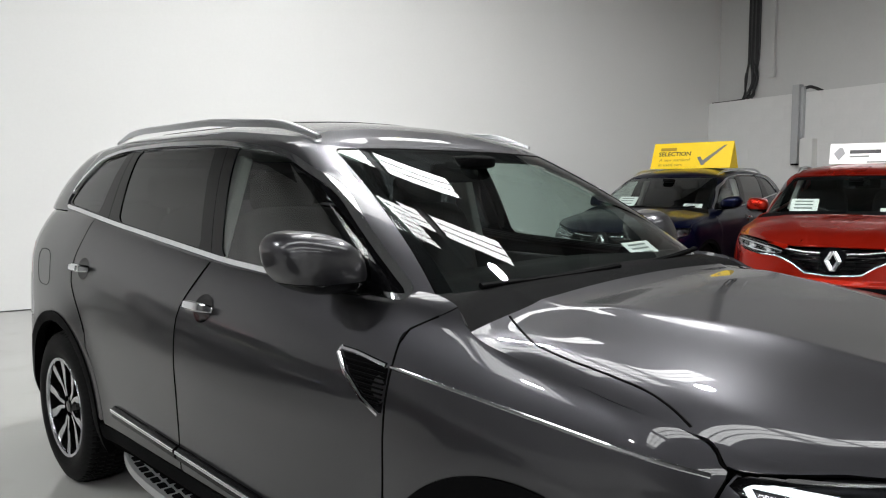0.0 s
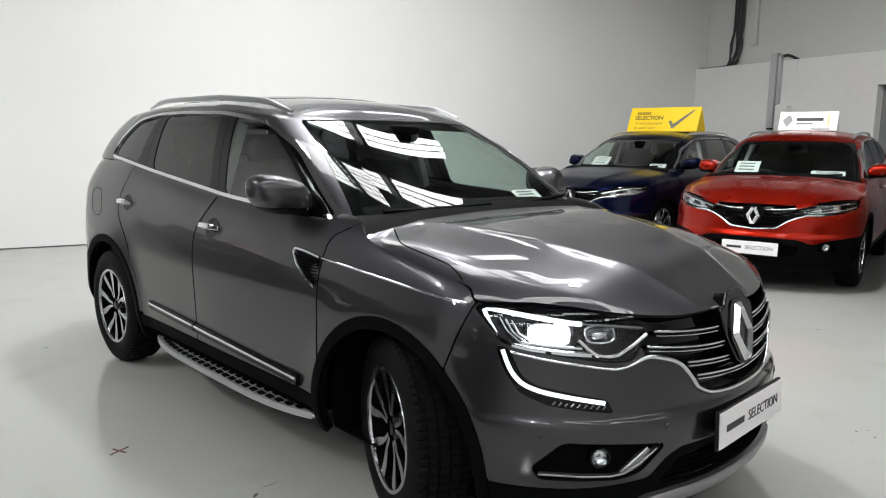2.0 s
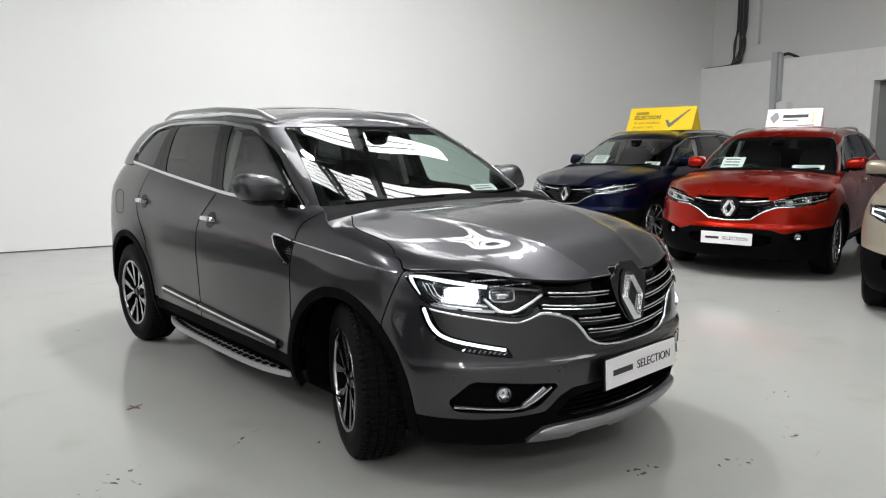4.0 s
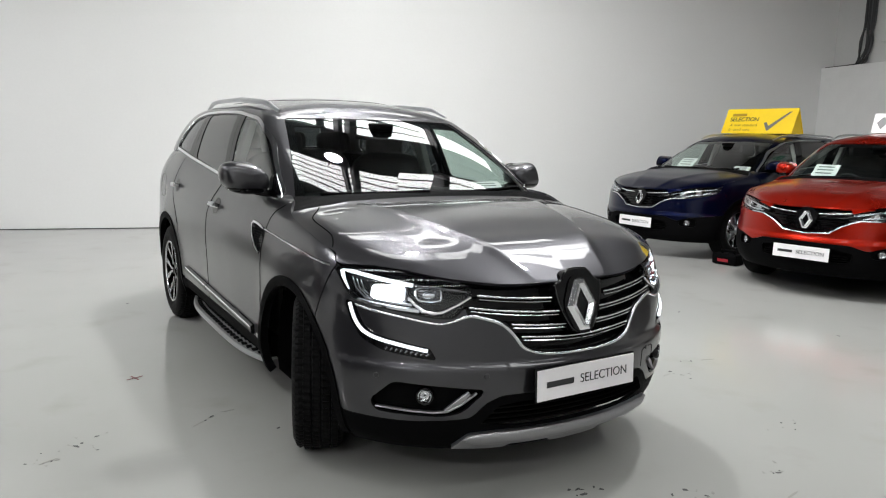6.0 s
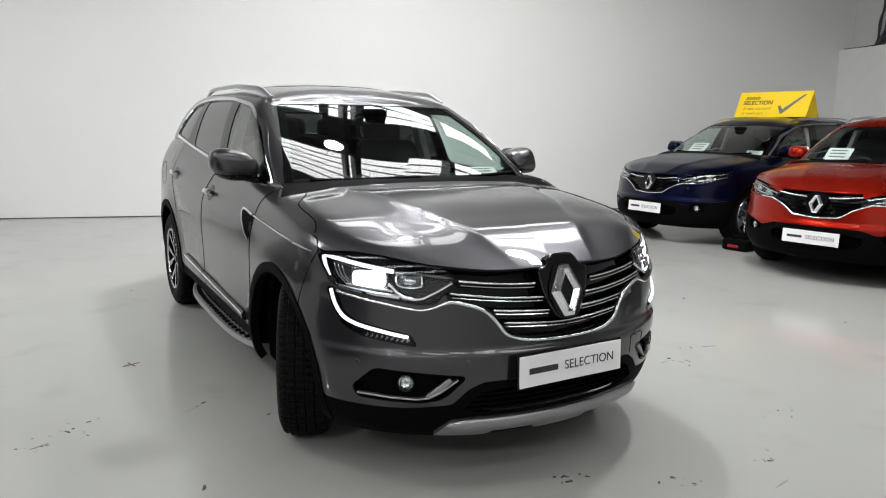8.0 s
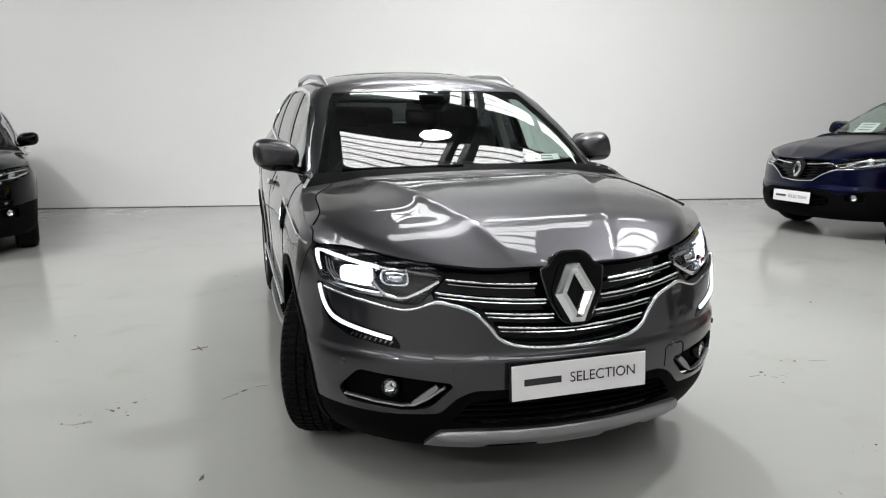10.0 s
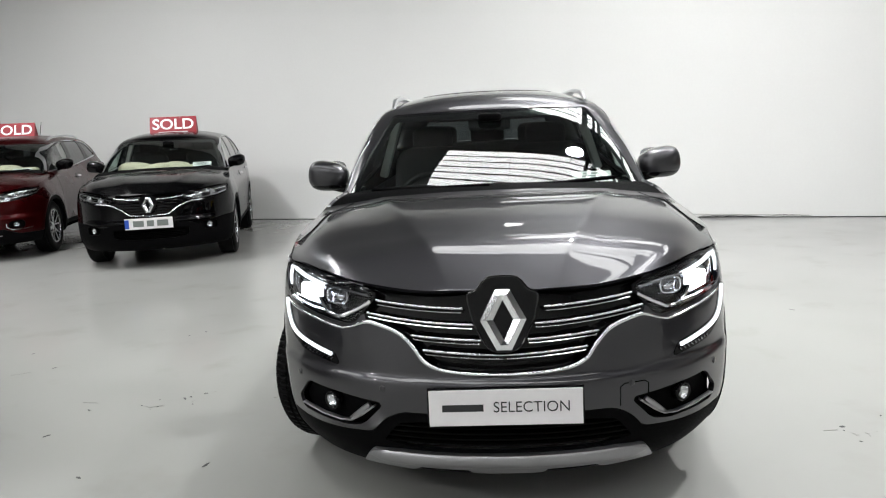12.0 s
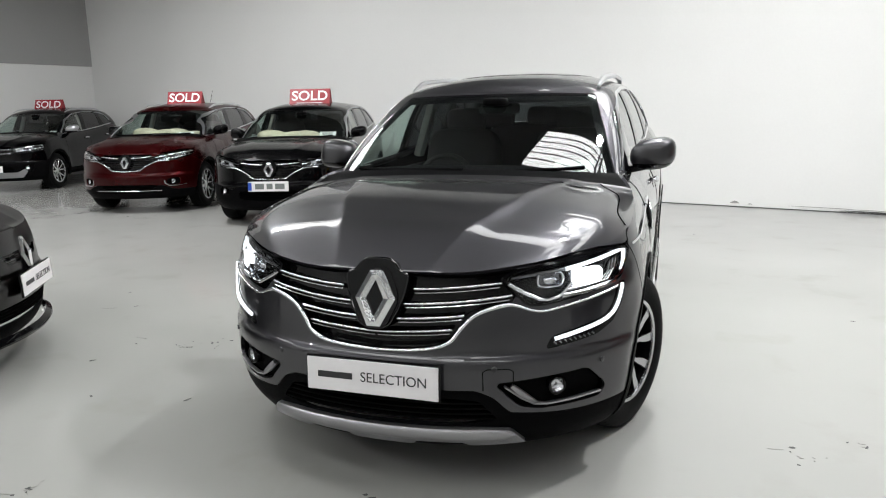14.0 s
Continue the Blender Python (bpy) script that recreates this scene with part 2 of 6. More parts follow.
def sweep(name, pts, nrm, prof, material, parent, label="", smooth=True, closed=False, scale=(1, 1, 1), grow=None):
    """A section prof of (across, out) drawn along pts; nrm: the way out of the surface at each."""
    pts, nrm = np.array(pts, float), np.array(nrm, float)
    if closed:
        tan = np.roll(pts, -1, 0) - np.roll(pts, 1, 0)
    else:
        tan = np.gradient(pts, axis=0)
    tan /= np.maximum(np.linalg.norm(tan, axis=1, keepdims=True), 1e-9)
    bi = np.cross(tan, nrm)
    bi /= np.maximum(np.linalg.norm(bi, axis=1, keepdims=True), 1e-9)
    nr = np.cross(bi, tan)
    k, n = len(pts), len(prof)
    g = np.ones(k) if grow is None else np.array(grow)
    verts = [(pts[i] + bi[i] * a * g[i] + nr[i] * b * g[i]) * scale for i in range(k) for a, b in prof]
    faces = []
    for i in range(k if closed else k - 1):
        i2 = (i + 1) % k
        for j in range(n):
            j2 = (j + 1) % n
            faces.append([i * n + j, i * n + j2, i2 * n + j2, i2 * n + j])
    if not closed:
        faces += [list(range(n))[::-1], [(k - 1) * n + j for j in range(n)]]
    ob = mesh_part(name, verts, faces, material, parent, label, None, smooth)
    if smooth:
        ob.data.set_sharp_from_angle(angle=radians(40))
    return ob


def ring_prof(r, n=10):
    return [(r * math.cos(2 * math.pi * i / n), r * math.sin(2 * math.pi * i / n)) for i in range(n)]


def bar_prof(w, h, b=0.25):
    """A rounded bar w across and h high that stands on the surface."""
    c = b * min(w, h)
    return [(-w / 2, -h / 2), (w / 2, -h / 2), (w / 2, h / 2 - c), (w / 2 - c, h / 2), (-w / 2 + c, h / 2), (-w / 2, h / 2 - c)]


def lathe(profile, n=48, turn=None):
    """profile of (radius, x) turned about the x axis."""
    verts, faces = [], []
    k = len(profile)
    for i in range(n):
        a = 2 * math.pi * i / n
        for r, x in profile:
            verts.append((x, r * math.cos(a), r * math.sin(a)))
    for i in range(n):
        for j in range(k - 1):
            i2 = (i + 1) % n
            faces.append([i * k + j, i * k + j + 1, i2 * k + j + 1, i2 * k + j])
    return verts, faces


def blob_grid(c, a, e1=0.5, e2=0.5, m=24, n=24):
    """A rounded box (superellipsoid) of half sizes a round c, as a grid."""
    u = np.linspace(-math.pi, math.pi, m)[:, None]
    v = np.linspace(-math.pi / 2, math.pi / 2, n)[None, :]
    p = lambda x, e: np.sign(x) * np.abs(x) ** e
    x = a[0] * p(np.cos(v), e1) * p(np.cos(u), e2)
    y = a[1] * p(np.cos(v), e1) * p(np.sin(u), e2)
    z = a[2] * p(np.sin(v), e1) + 0 * u
    P = np.stack([x, y, z], 2)
    N, s = grid_normals(P, P)
    return P + np.array(c), N, s


def blob(name, c, a, material, parent, label="", e1=0.5, e2=0.5, m=20, n=14, turn=None):
    P, N, s = blob_grid((0, 0, 0), a, e1, e2, m, n)
    k = P.reshape(-1, 3)
    faces = [[i * n + j, (i + 1) * n + j, (i + 1) * n + j + 1, i * n + j + 1][:: s] for i in range(m - 1) for j in range(n - 1)]
    if turn is not None:
        k = np.array([turn @ Vector(v) for v in k])
    return mesh_part(name, k + np.array(c), faces, material, parent, label)


def text_part(name, words, size, material, parent, m, label="", width=None, bold=-0.010):
    """Words as a thin mesh; m puts their middle, written along x and up z, facing -y."""
    cu = bpy.data.curves.new(name, "FONT")
    cu.offset = bold * size
    cu.body, cu.size, cu.extrude, cu.align_x, cu.align_y = words, size, 0.001, "CENTER", "CENTER"
    tmp = new("tmp_words", cu)
    bpy.context.view_layer.update()
    me = bpy.data.meshes.new_from_object(tmp)
    bpy.data.objects.remove(tmp)
    bpy.data.curves.remove(cu)
    me.transform(pose(0, 0, 0, 90))
    if width:
        xs = [v.co.x for v in me.vertices]
        k = width / (max(xs) - min(xs))
        me.transform(Matrix.Diagonal((k, 1, 1, 1)))
    me.transform(m)
    me.materials.clear()
    me.materials.append(material)
    me.name = name
    ob = new(name, me)
    ob.parent = parent
    if label:
        tagged(ob, label)
    return ob


def flat_part(name, pts, depth, material, parent, m, label=""):
    """An outline of (x, z) as a plate of some depth, facing -y, put in place by m."""
    bm = bmesh.new()
    f = bm.faces.new([bm.verts.new((x, 0, z)) for x, z in pts])
    bm.normal_update()
    if f.normal.y > 0:
        f.normal_flip()
    r = bmesh.ops.extrude_face_region(bm, geom=[f])
    bmesh.ops.translate(bm, vec=(0, -depth, 0), verts=[v for v in r["geom"] if isinstance(v, bmesh.types.BMVert)])
    bmesh.ops.recalc_face_normals(bm, faces=bm.faces)
    bmesh.ops.transform(bm, matrix=m, verts=bm.verts)
    return part(name, bm, material, parent, label)


# ---- cars: the body's surfaces ----
AX = 0.73  # metres of front outline per radian of its sweep
FA, RA = -0.065, 2.665  # the axles


def ax(x):
    return AX * math.asin(min(abs(x) / 0.91, 1) ** 1.05)


def body_surfaces(ws=0.18, header=1.03, q=1.0, nose=None):
    """The surfaces of a tall estate body: side ring, bonnet cap, cabin ring and roof cap. Nose towards -y, front axle at y = 0."""
    w_low = curve((0.20, 0.83), (0.30, 0.885), (0.42, 0.908), (0.55, 0.912), (0.70, 0.918), (0.80, 0.922), (0.88, 0.917), (0.95, 0.902),
                  (1.0, 0.884), (1.05, 0.860), (1.09, 0.836), (1.13, 0.80), (1.16, 0.745))
    belt = curve((0.5, 1.12), (1.28, 1.15), (2.2, 1.232), (2.6, 1.275), (3.4, 1.29))
    yf = nose or curve((0.20, -0.90), (0.26, -0.945), (0.32, -0.972), (0.42, -0.988), (0.545, -0.996), (0.578, -0.993), (0.602, -0.974), (0.65, -0.968), (0.72, -0.958), (0.80, -0.945), (0.90, -0.915), (1.0, -0.86), (1.1, -0.8))
    yr = curve((0.22, 3.40), (0.45, 3.54), (0.7, 3.54), (1.0, 3.51), (1.3, 3.42))
    ztop = curve((-1.0, 0.895), (-0.93, 0.897), (-0.88, 0.910), (-0.82, 0.930), (-0.74, 0.962), (-0.60, 1.0), (-0.45, 1.035), (-0.2, 1.078), (0.0, 1.110),
                 (0.12, 1.150), (0.28, 1.150), (0.5, 1.122), (0.6, 1.124))
    drop = lambda y: 0.032 * smoothstep(-0.86, -0.58, y) * smoothstep(0.24, -0.05, y)  # the shoulder lies lower than the bonnet's middle
    Cf, nf, Cr, nr = 0.62, 2.1, 0.62, 2.7

    def low(y, z):
        zz = z - (belt(y) - 1.12) * smoothstep(0.72, 1.12, z) * smoothstep(0.3, 0.7, y)
        w = w_low(zz) * (1 - 0.010 * ((y - 1.35) / 1.6) ** 2)
        for yc in (FA, RA):
            w = w + 0.012 * np.exp(-((np.hypot(y - yc, z - 0.36) - 0.46) / 0.09) ** 2)
        return w

    nF, nS, nR, nZ = int(96 * q), int(250 * q), int(50 * q), int(74 * q)
    th = np.concatenate([np.linspace(0, math.pi / 2, nF), np.full(nS, math.pi / 2), np.linspace(math.pi / 2, 0, nR)])
    lam = np.concatenate([np.zeros(nF), (np.arange(nS) + 1) / (nS + 1), np.ones(nR)])
    seg = np.concatenate([np.zeros(nF), np.ones(nS), np.full(nR, 2)])
    sw = lambda t, n: np.abs(np.sin(t)) ** (2 / n)
    cw = lambda t, n: 1 - np.abs(np.cos(t)) ** (2 / n)
    ynom = np.where(seg == 0, -0.95 + Cf * cw(th, nf), np.where(seg == 1, -0.33 + lam * (2.89 + 0.33), 3.51 - Cr * cw(th, nr)))
    zt = np.where(ynom < 0.6, ztop(ynom) - drop(ynom), belt(ynom))
    v = np.linspace(0, 1, nZ)[None, :]
    Z = 0.225 + (zt[:, None] - 0.225) * v
    T, L, S = th[:, None], lam[:, None], seg[:, None]
    Wd = low(np.broadcast_to(ynom[:, None], Z.shape), Z)
    f0, r0 = yf(Z), yr(Z)
    X = np.where(S == 0, Wd * sw(T, nf), np.where(S == 1, Wd, Wd * sw(T, nr)))
    Y = np.where(S == 0, f0 + Cf * cw(T, nf), np.where(S == 1, (f0 + Cf) * (1 - L) + (r0 - Cr) * L, r0 - Cr * cw(T, nr)))
    half = np.stack([X, Y, Z], 2)
    B = np.concatenate([half[:0:-1] * (-1, 1, 1), half])
    A = np.where(seg == 0, AX * th, AX * math.pi / 2 + lam * 3.6)
    A = np.broadcast_to(np.concatenate([-A[:0:-1], A])[:, None], B.shape[:2])
    out = B - np.array([0, 1.3, 0.7])
    out[..., 2] = 0
    BN, bs = grid_normals(B, out)
    zt2 = np.concatenate([zt[:0:-1], zt])[:, None]
    w = 0.55 * np.exp(-(zt2 - B[..., 2]) / 0.028) * smoothstep(0.22, -0.05, B[..., 1]) * smoothstep(-0.88, -0.62, B[..., 1])
    turn = np.stack([np.sign(B[..., 0]) * 0.45, np.full(w.shape, -0.15), np.full(w.shape, 0.88)], 2)
    BN = BN * (1 - w[..., None]) + turn * w[..., None]
    BN /= np.linalg.norm(BN, axis=2, keepdims=True)

    def front(a, z, off=0.0):
        """The point of the nose at sweep a and height z, and the way out of it."""
        def p(a, z):
            t = abs(a) / AX
            w = float(low(np.array(-0.6), np.array(z)))
            return np.array([math.copysign(w * float(sw(np.array(t), nf)), a), float(yf(z)) + Cf * float(cw(np.array(t), nf)), z])
        e = 1e-3
        n = np.cross(p(a + e, z) - p(a - e, z), p(a, z + e) - p(a, z - e))
        n /= np.linalg.norm(n)
        return p(a, z) + n * off, n

    def side(y, z, s=1, off=0.0):
        """The point of the flank s (1 or -1) at y, z, and the way out of it."""
        e = 4e-3
        g = lambda y, z: float(low(np.array(y), np.array(z)))
        n = np.array([1.0, -(g(y + e, z) - g(y - e, z)) / (2 * e), -(g(y, z + e) - g(y, z - e)) / (2 * e)])
        n /= np.linalg.norm(n)
        p = np.array([g(y, z), y, z]) + n * off
        return p * (s, 1, 1), n * (s, 1, 1)

    def skin(y, z, s=1, off=0.0):
        """The point of flank or nose corner at y, z."""
        c = (y - float(yf(z))) / Cf
        if c >= 0.995:
            return side(y, z, s, off)
        return front(s * AX * math.acos((1 - max(c, 0.0)) ** (nf / 2)), z, off)

    def cap(top, h, y0, y1, ny, nx, crease=0.0, power=2.6, ends=0.05):
        """A crowned surface that spans the top line from side to side."""
        o = np.argsort(top[:, 1], kind="stable")
        ty, tx, tz = top[o, 1], top[o, 0], top[o, 2]
        s = np.linspace(0, 1, ny)
        y = y0 + (y1 - y0) * (s ** 1.6 if ends else s)
        xb, ze = np.interp(y, ty, tx), np.interp(y, ty, tz)
        f = np.linspace(-1, 1, nx)[None, :]
        if crease:  # a row of columns runs along the ridge
            line = np.interp(y, [-0.95, -0.80, -0.45, 0.2], [0.17, 0.225, 0.36, 0.56])[:, None]
            m = np.clip(line / np.maximum(xb[:, None], 0.05), 0.1, 0.85)
            f = np.sign(f) * np.where(np.abs(f) < 0.45, np.abs(f) / 0.45 * m, m + (np.abs(f) - 0.45) / 0.55 * (1 - m))
        k = np.minimum(1, 1 - np.exp(-np.abs(y - ty[0]) / max(ends, 1e-3))) * np.minimum(1, 1 - np.exp(-np.abs(ty[-1] - y) / max(ends, 1e-3)))
        z = ze[:, None] + h * k[:, None] * (1 - np.abs(f) ** power)
        x = f * xb[:, None]
        if crease:
            z = z + 0.022 * (np.sin(math.pi * smoothstep(-0.95, 0.30, y) ** 0.85) ** 1.2)[:, None] * (1 - np.abs(f) ** power)
            z = z + drop(y)[:, None] * (1 - np.abs(f) ** 6)
            u = np.abs(x) - line
            o = np.maximum(u, 0)
            ridge = np.where(u < 0, np.exp(u / 0.13), np.exp(-o / 0.045) - 0.40 * (o / 0.13) * np.exp(1 - o / 0.13))
            z = z + crease * k[:, None] * ridge * (1 - np.abs(f) ** 8) * smoothstep(0.35, 0.0, y)[:, None]
        C = np.stack([x, np.broadcast_to(y[:, None], x.shape), z], 2)
        up = np.zeros_like(C)
        up[..., 2] = 1
        N, sg = grid_normals(C, up)
        for _ in range(3 if crease else 0):
            N[:, 1:-1] = (N[:, :-2] + 2 * N[:, 1:-1] + N[:, 2:]) / 4
        if crease:
            w = 0.6 * smoothstep(0.84, 1.0, np.abs(f)) * smoothstep(0.22, -0.05, y)[:, None] * smoothstep(-0.9, -0.65, y)[:, None]
            turn = np.stack([np.sign(f) * 0.80, np.broadcast_to(-0.30 * smoothstep(-0.2, -0.7, y)[:, None], f.shape), np.full(f.shape, 0.50)], 2)
            N = N * (1 - w[..., None]) + turn * w[..., None]
        for _ in range(8):  # a fair run of the surface
            N[1:-1] = (N[:-2] + 2 * N[1:-1] + N[2:]) / 4
        N /= np.linalg.norm(N, axis=2, keepdims=True)
        return C, N, sg

    top = half[:, -1]
    front_top = top[top[:, 1] < 0.9]
    o_ = np.argsort(front_top[:, 1], kind="stable")
    top_z = lambda y: float(np.interp(y, front_top[o_, 1], front_top[o_, 2]))
    bonnet = cap(front_top, 0.034, -0.949, 0.70, int(130 * q), int(180 * q), crease=0.010, ends=0.08)

    # cabin
    wg = curve((0, 0.812), (0.3, 0.776), (0.6, 0.730), (0.85, 0.675), (0.95, 0.640), (1, 0.595))
    nS2, nZ2, nc = int(190 * q), int(46 * q), 3.2
    th = np.concatenate([np.linspace(0, math.pi / 2, nF), np.full(nS2, math.pi / 2), np.linspace(math.pi / 2, 0, nR)])
    lam = np.concatenate([np.zeros(nF), (np.arange(nS2) + 1) / (nS2 + 1), np.ones(nR)])
    seg = np.concatenate([np.zeros(nF), np.ones(nS2), np.full(nR, 2)])
    T, L, S = th[:, None], lam[:, None], seg[:, None]
    s = np.linspace(0, 1, nZ2)[None, :]
    yb = np.where(seg == 0, ws + 0.45 * cw(th, 3.6), np.where(seg == 1, ws + 0.45 + lam * (2.8 - ws - 0.45), 3.42))
    yt = np.where(seg == 0, header + 0.22 * cw(th, 3.6), np.where(seg == 1, header + 0.22 + lam * (2.70 - header - 0.22), 2.70 + 0.40 * (1 - cw(th, nc))))
    zb = np.where(seg == 0, 1.10 + 0.02 * th, belt(yb) - 0.002)
    ztg = curve((header, 1.556), (header + 0.25, 1.590), (1.75, 1.622), (2.4, 1.618), (2.9, 1.586), (3.2, 1.562))(yt)
    Z = zb[:, None] + (ztg - zb)[:, None] * s
    yfg = ws + (header - ws) * (s - 0.05 * np.sin(math.pi * s))
    yrg = 3.42 - 0.32 * s ** 1.3
    Cg = 0.45 - 0.23 * s
    barrel = 1 - 0.010 * ((np.broadcast_to(yb[:, None], Z.shape) - 1.35) / 1.6) ** 2
    w = wg(s) * barrel
    X = np.where(S == 0, w * sw(T, 3.6), np.where(S == 1, w, w * sw(T, nc)))
    Y = np.where(S == 0, yfg + Cg * cw(T, 3.6), np.where(S == 1, (yfg + Cg) * (1 - L) + (yrg - 0.62 + 0.22 * s) * L, yrg - (0.62 - 0.22 * s) * cw(T, nc)))
    half = np.stack([X, Y, Z], 2)
    G = np.concatenate([half[:0:-1] * (-1, 1, 1), half])
    out = G - np.array([0, 1.8, 1.3])
    out[..., 2] = np.abs(out[..., 2])
    GN, gs = grid_normals(G, out)
    roof = cap(half[:, -1], 0.066, header + 0.001, 3.099, int(120 * q), int(60 * q), ends=0.10)

    def cabin(y, z, s=1, off=0.0):
        """The point of the cabin's side at y, z, and the way out of it."""
        def g(y, z):
            b, t = float(belt(y)), float(curve((header, 1.553), (header + 0.25, 1.582), (1.75, 1.612), (2.4, 1.608), (2.9, 1.580))(y))
            return float(wg((z - b) / (t - b))) * (1 - 0.010 * ((y - 1.35) / 1.6) ** 2)
        e = 4e-3
        n = np.array([1.0, -(g(y + e, z) - g(y - e, z)) / (2 * e), -(g(y, z + e) - g(y, z - e)) / (2 * e)])
        n /= np.linalg.norm(n)
        p = np.array([g(y, z), y, z]) + n * off
        return p * (s, 1, 1), n * (s, 1, 1)

    return dict(B=B, BN=BN, bs=bs, A=A, bonnet=bonnet, G=G, GN=GN, gs=gs, roof=roof, front=front, side=side, skin=skin, top_z=top_z, cabin=cabin, belt=belt)


# ---- wheels ----
WHEELS = {}


def wheel_mesh(kind, R, rim, width, fine):
    """The meshes of a wheel, its axle along x and its face towards +x."""
    if (kind, R) in WHEELS:
        return WHEELS[(kind, R)]
    h, made = width / 2, []
    n = 288 if fine else 72
    prof = [(rim - 0.005, -h + 0.02), (rim + 0.012, -h + 0.004), (rim + 0.05, -h - 0.004), (R - 0.05, -h - 0.002), (R - 0.018, -h + 0.012), (R - 0.006, -h + 0.026)]
    tread = []
    lanes = [(-0.078, -0.052), (-0.040, -0.012), (0.0, 0.028), (0.038, 0.066)] if fine else [(-0.07, 0.07)]
    for a, b in lanes:
        tread += [(R - 0.012, a - 0.002), (R, a), (R, b), (R - 0.012, b + 0.002)]
    prof += tread + [(r, -x) for r, x in reversed(prof)]
    verts, faces = [], []
    k = len(prof)
    for i in range(n):
        a = 2 * math.pi * i / n
        for r, x in prof:
            groove = fine and (i + (int((x + 0.2) * 55) % 2)) % 4 == 0 and r > R - 0.008
            rr = r - (0.011 if groove else 0)
            skew = a + (0.25 * x if fine else 0)
            verts.append((x, rr * math.cos(skew), rr * math.sin(skew)))
    for i in range(n):
        for j in range(k - 1):
            i2 = (i + 1) % n
            faces.append([i * k + j, i * k + j + 1, i2 * k + j + 1, i2 * k + j])
    made.append(("tyre", verts, faces, RUBBER))
    barrel = [(rim - 0.004, h - 0.012), (rim - 0.016, h - 0.016), (rim - 0.03, h - 0.05), (rim - 0.035, -h + 0.03), (0.10, -h + 0.03), (0.0, -h + 0.03)]
    # barrel of detailed wheels: shade behind the spokes is in its near-black
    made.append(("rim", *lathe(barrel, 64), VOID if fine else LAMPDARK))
    lip = [(rim - 0.012, h - 0.016), (rim - 0.010, h - 0.006), (rim + 0.004, h - 0.003), (rim + 0.008, h - 0.010), (rim + 0.002, h - 0.02)]
    made.append(("rim_lip", *lathe(lip, 96), MACHINED))
    disc = [(0.15, -0.01), (0.15, 0.004), (0.06, 0.004)]
    made.append(("brake_disc", *lathe(disc, 40), SATIN))
    hub = [(0.0, h - 0.024), (0.026, h - 0.026), (0.030, h - 0.032), (0.062, h - 0.042), (0.075, h - 0.07)]
    made.append(("hub_cap", *lathe(hub, 32), GLOSSBLACK if kind == "two_tone" else SATIN))
    WHEELS[(kind, R)] = made
    return made


def spokes(kind, rim, h):
    """The faces of the spokes: five pairs of arms, bright in front and black at the sides."""
    bright, black = [], []
    pairs = 5
    for p in range(pairs):
        base = 2 * math.pi * p / pairs
        for s in (-1, 1):
            if kind == "two_tone":
                # an arm from the hub out to the lip that widens and kinks away from its twin
                stations = [(0.050, 0.16, 0.010), (0.105, 0.17, 0.012), (0.140, 0.255, 0.020), (0.175, 0.30, 0.023), (rim - 0.008, 0.31, 0.028)]
            else:
                stations = [(0.055, 0.16, 0.014), (0.12, 0.22, 0.012), (0.17, 0.27, 0.011), (rim - 0.008, 0.30, 0.013)]
            arm = []
            for i, (r, ang, wd) in enumerate(stations):
                a = base + s * ang
                x = h - 0.028 + 0.016 * (r / rim) ** 2
                arm.append((r, a, wd, x))
            bright.append(arm)
    verts, faces, mats = [], [], []
    for arm in bright:
        o = len(verts)
        for r, a, wd, x in arm:
            c, s_ = math.cos(a), math.sin(a)
            for t, dx in ((-wd, -0.045), (-wd * 0.9, -0.003), (-wd * 0.75, 0.0), (wd * 0.75, 0.0), (wd * 0.9, -0.003), (wd, -0.045)):
                verts.append((x + dx, r * c - t * s_, r * s_ + t * c))
        for i in range(len(arm) - 1):
            for j in range(5):
                faces.append([o + i * 6 + j, o + i * 6 + j + 1, o + (i + 1) * 6 + j + 1, o + (i + 1) * 6 + j])
                mats.append(0 if j == 2 else 1)
    return verts, faces, mats


def wheel(car, x, y, R=0.362, rim=0.232, width=0.225, steer=0.0, kind="two_tone", fine=True, spin=0.3, lift=0.0):
    s = 1 if x > 0 else -1
    w = new("wheel")
    w.parent = car
    w.matrix_local = pose(x, y, R + lift, 0, 0, steer + (0 if s > 0 else 180)) @ pose(0, 0, 0, math.degrees(spin))
    for name, v, f, m in wheel_mesh(kind, R, rim, width, fine):
        key = (name, kind, R)
        if key not in WHEELS:
            ob = mesh_part(name, v, f, m, w)
            ob.data.set_sharp_from_angle(angle=radians(35))
            WHEELS[key] = ob.data
        else:
            ob = new(name, WHEELS[key])
            ob.parent = w
    key = ("spokes", kind, R)
    if key not in WHEELS:
        v, f, mi = spokes(kind, rim, width / 2)
        ob = mesh_part("spokes", v, f, MACHINED, w, smooth=False)
        ob.data.materials.append(GLOSSBLACK if kind == "two_tone" else MACHINED)
        ob.data.polygons.foreach_set("material_index", mi)
        WHEELS[key] = ob.data
    else:
        new("spokes", WHEELS[key]).parent = w
    return w


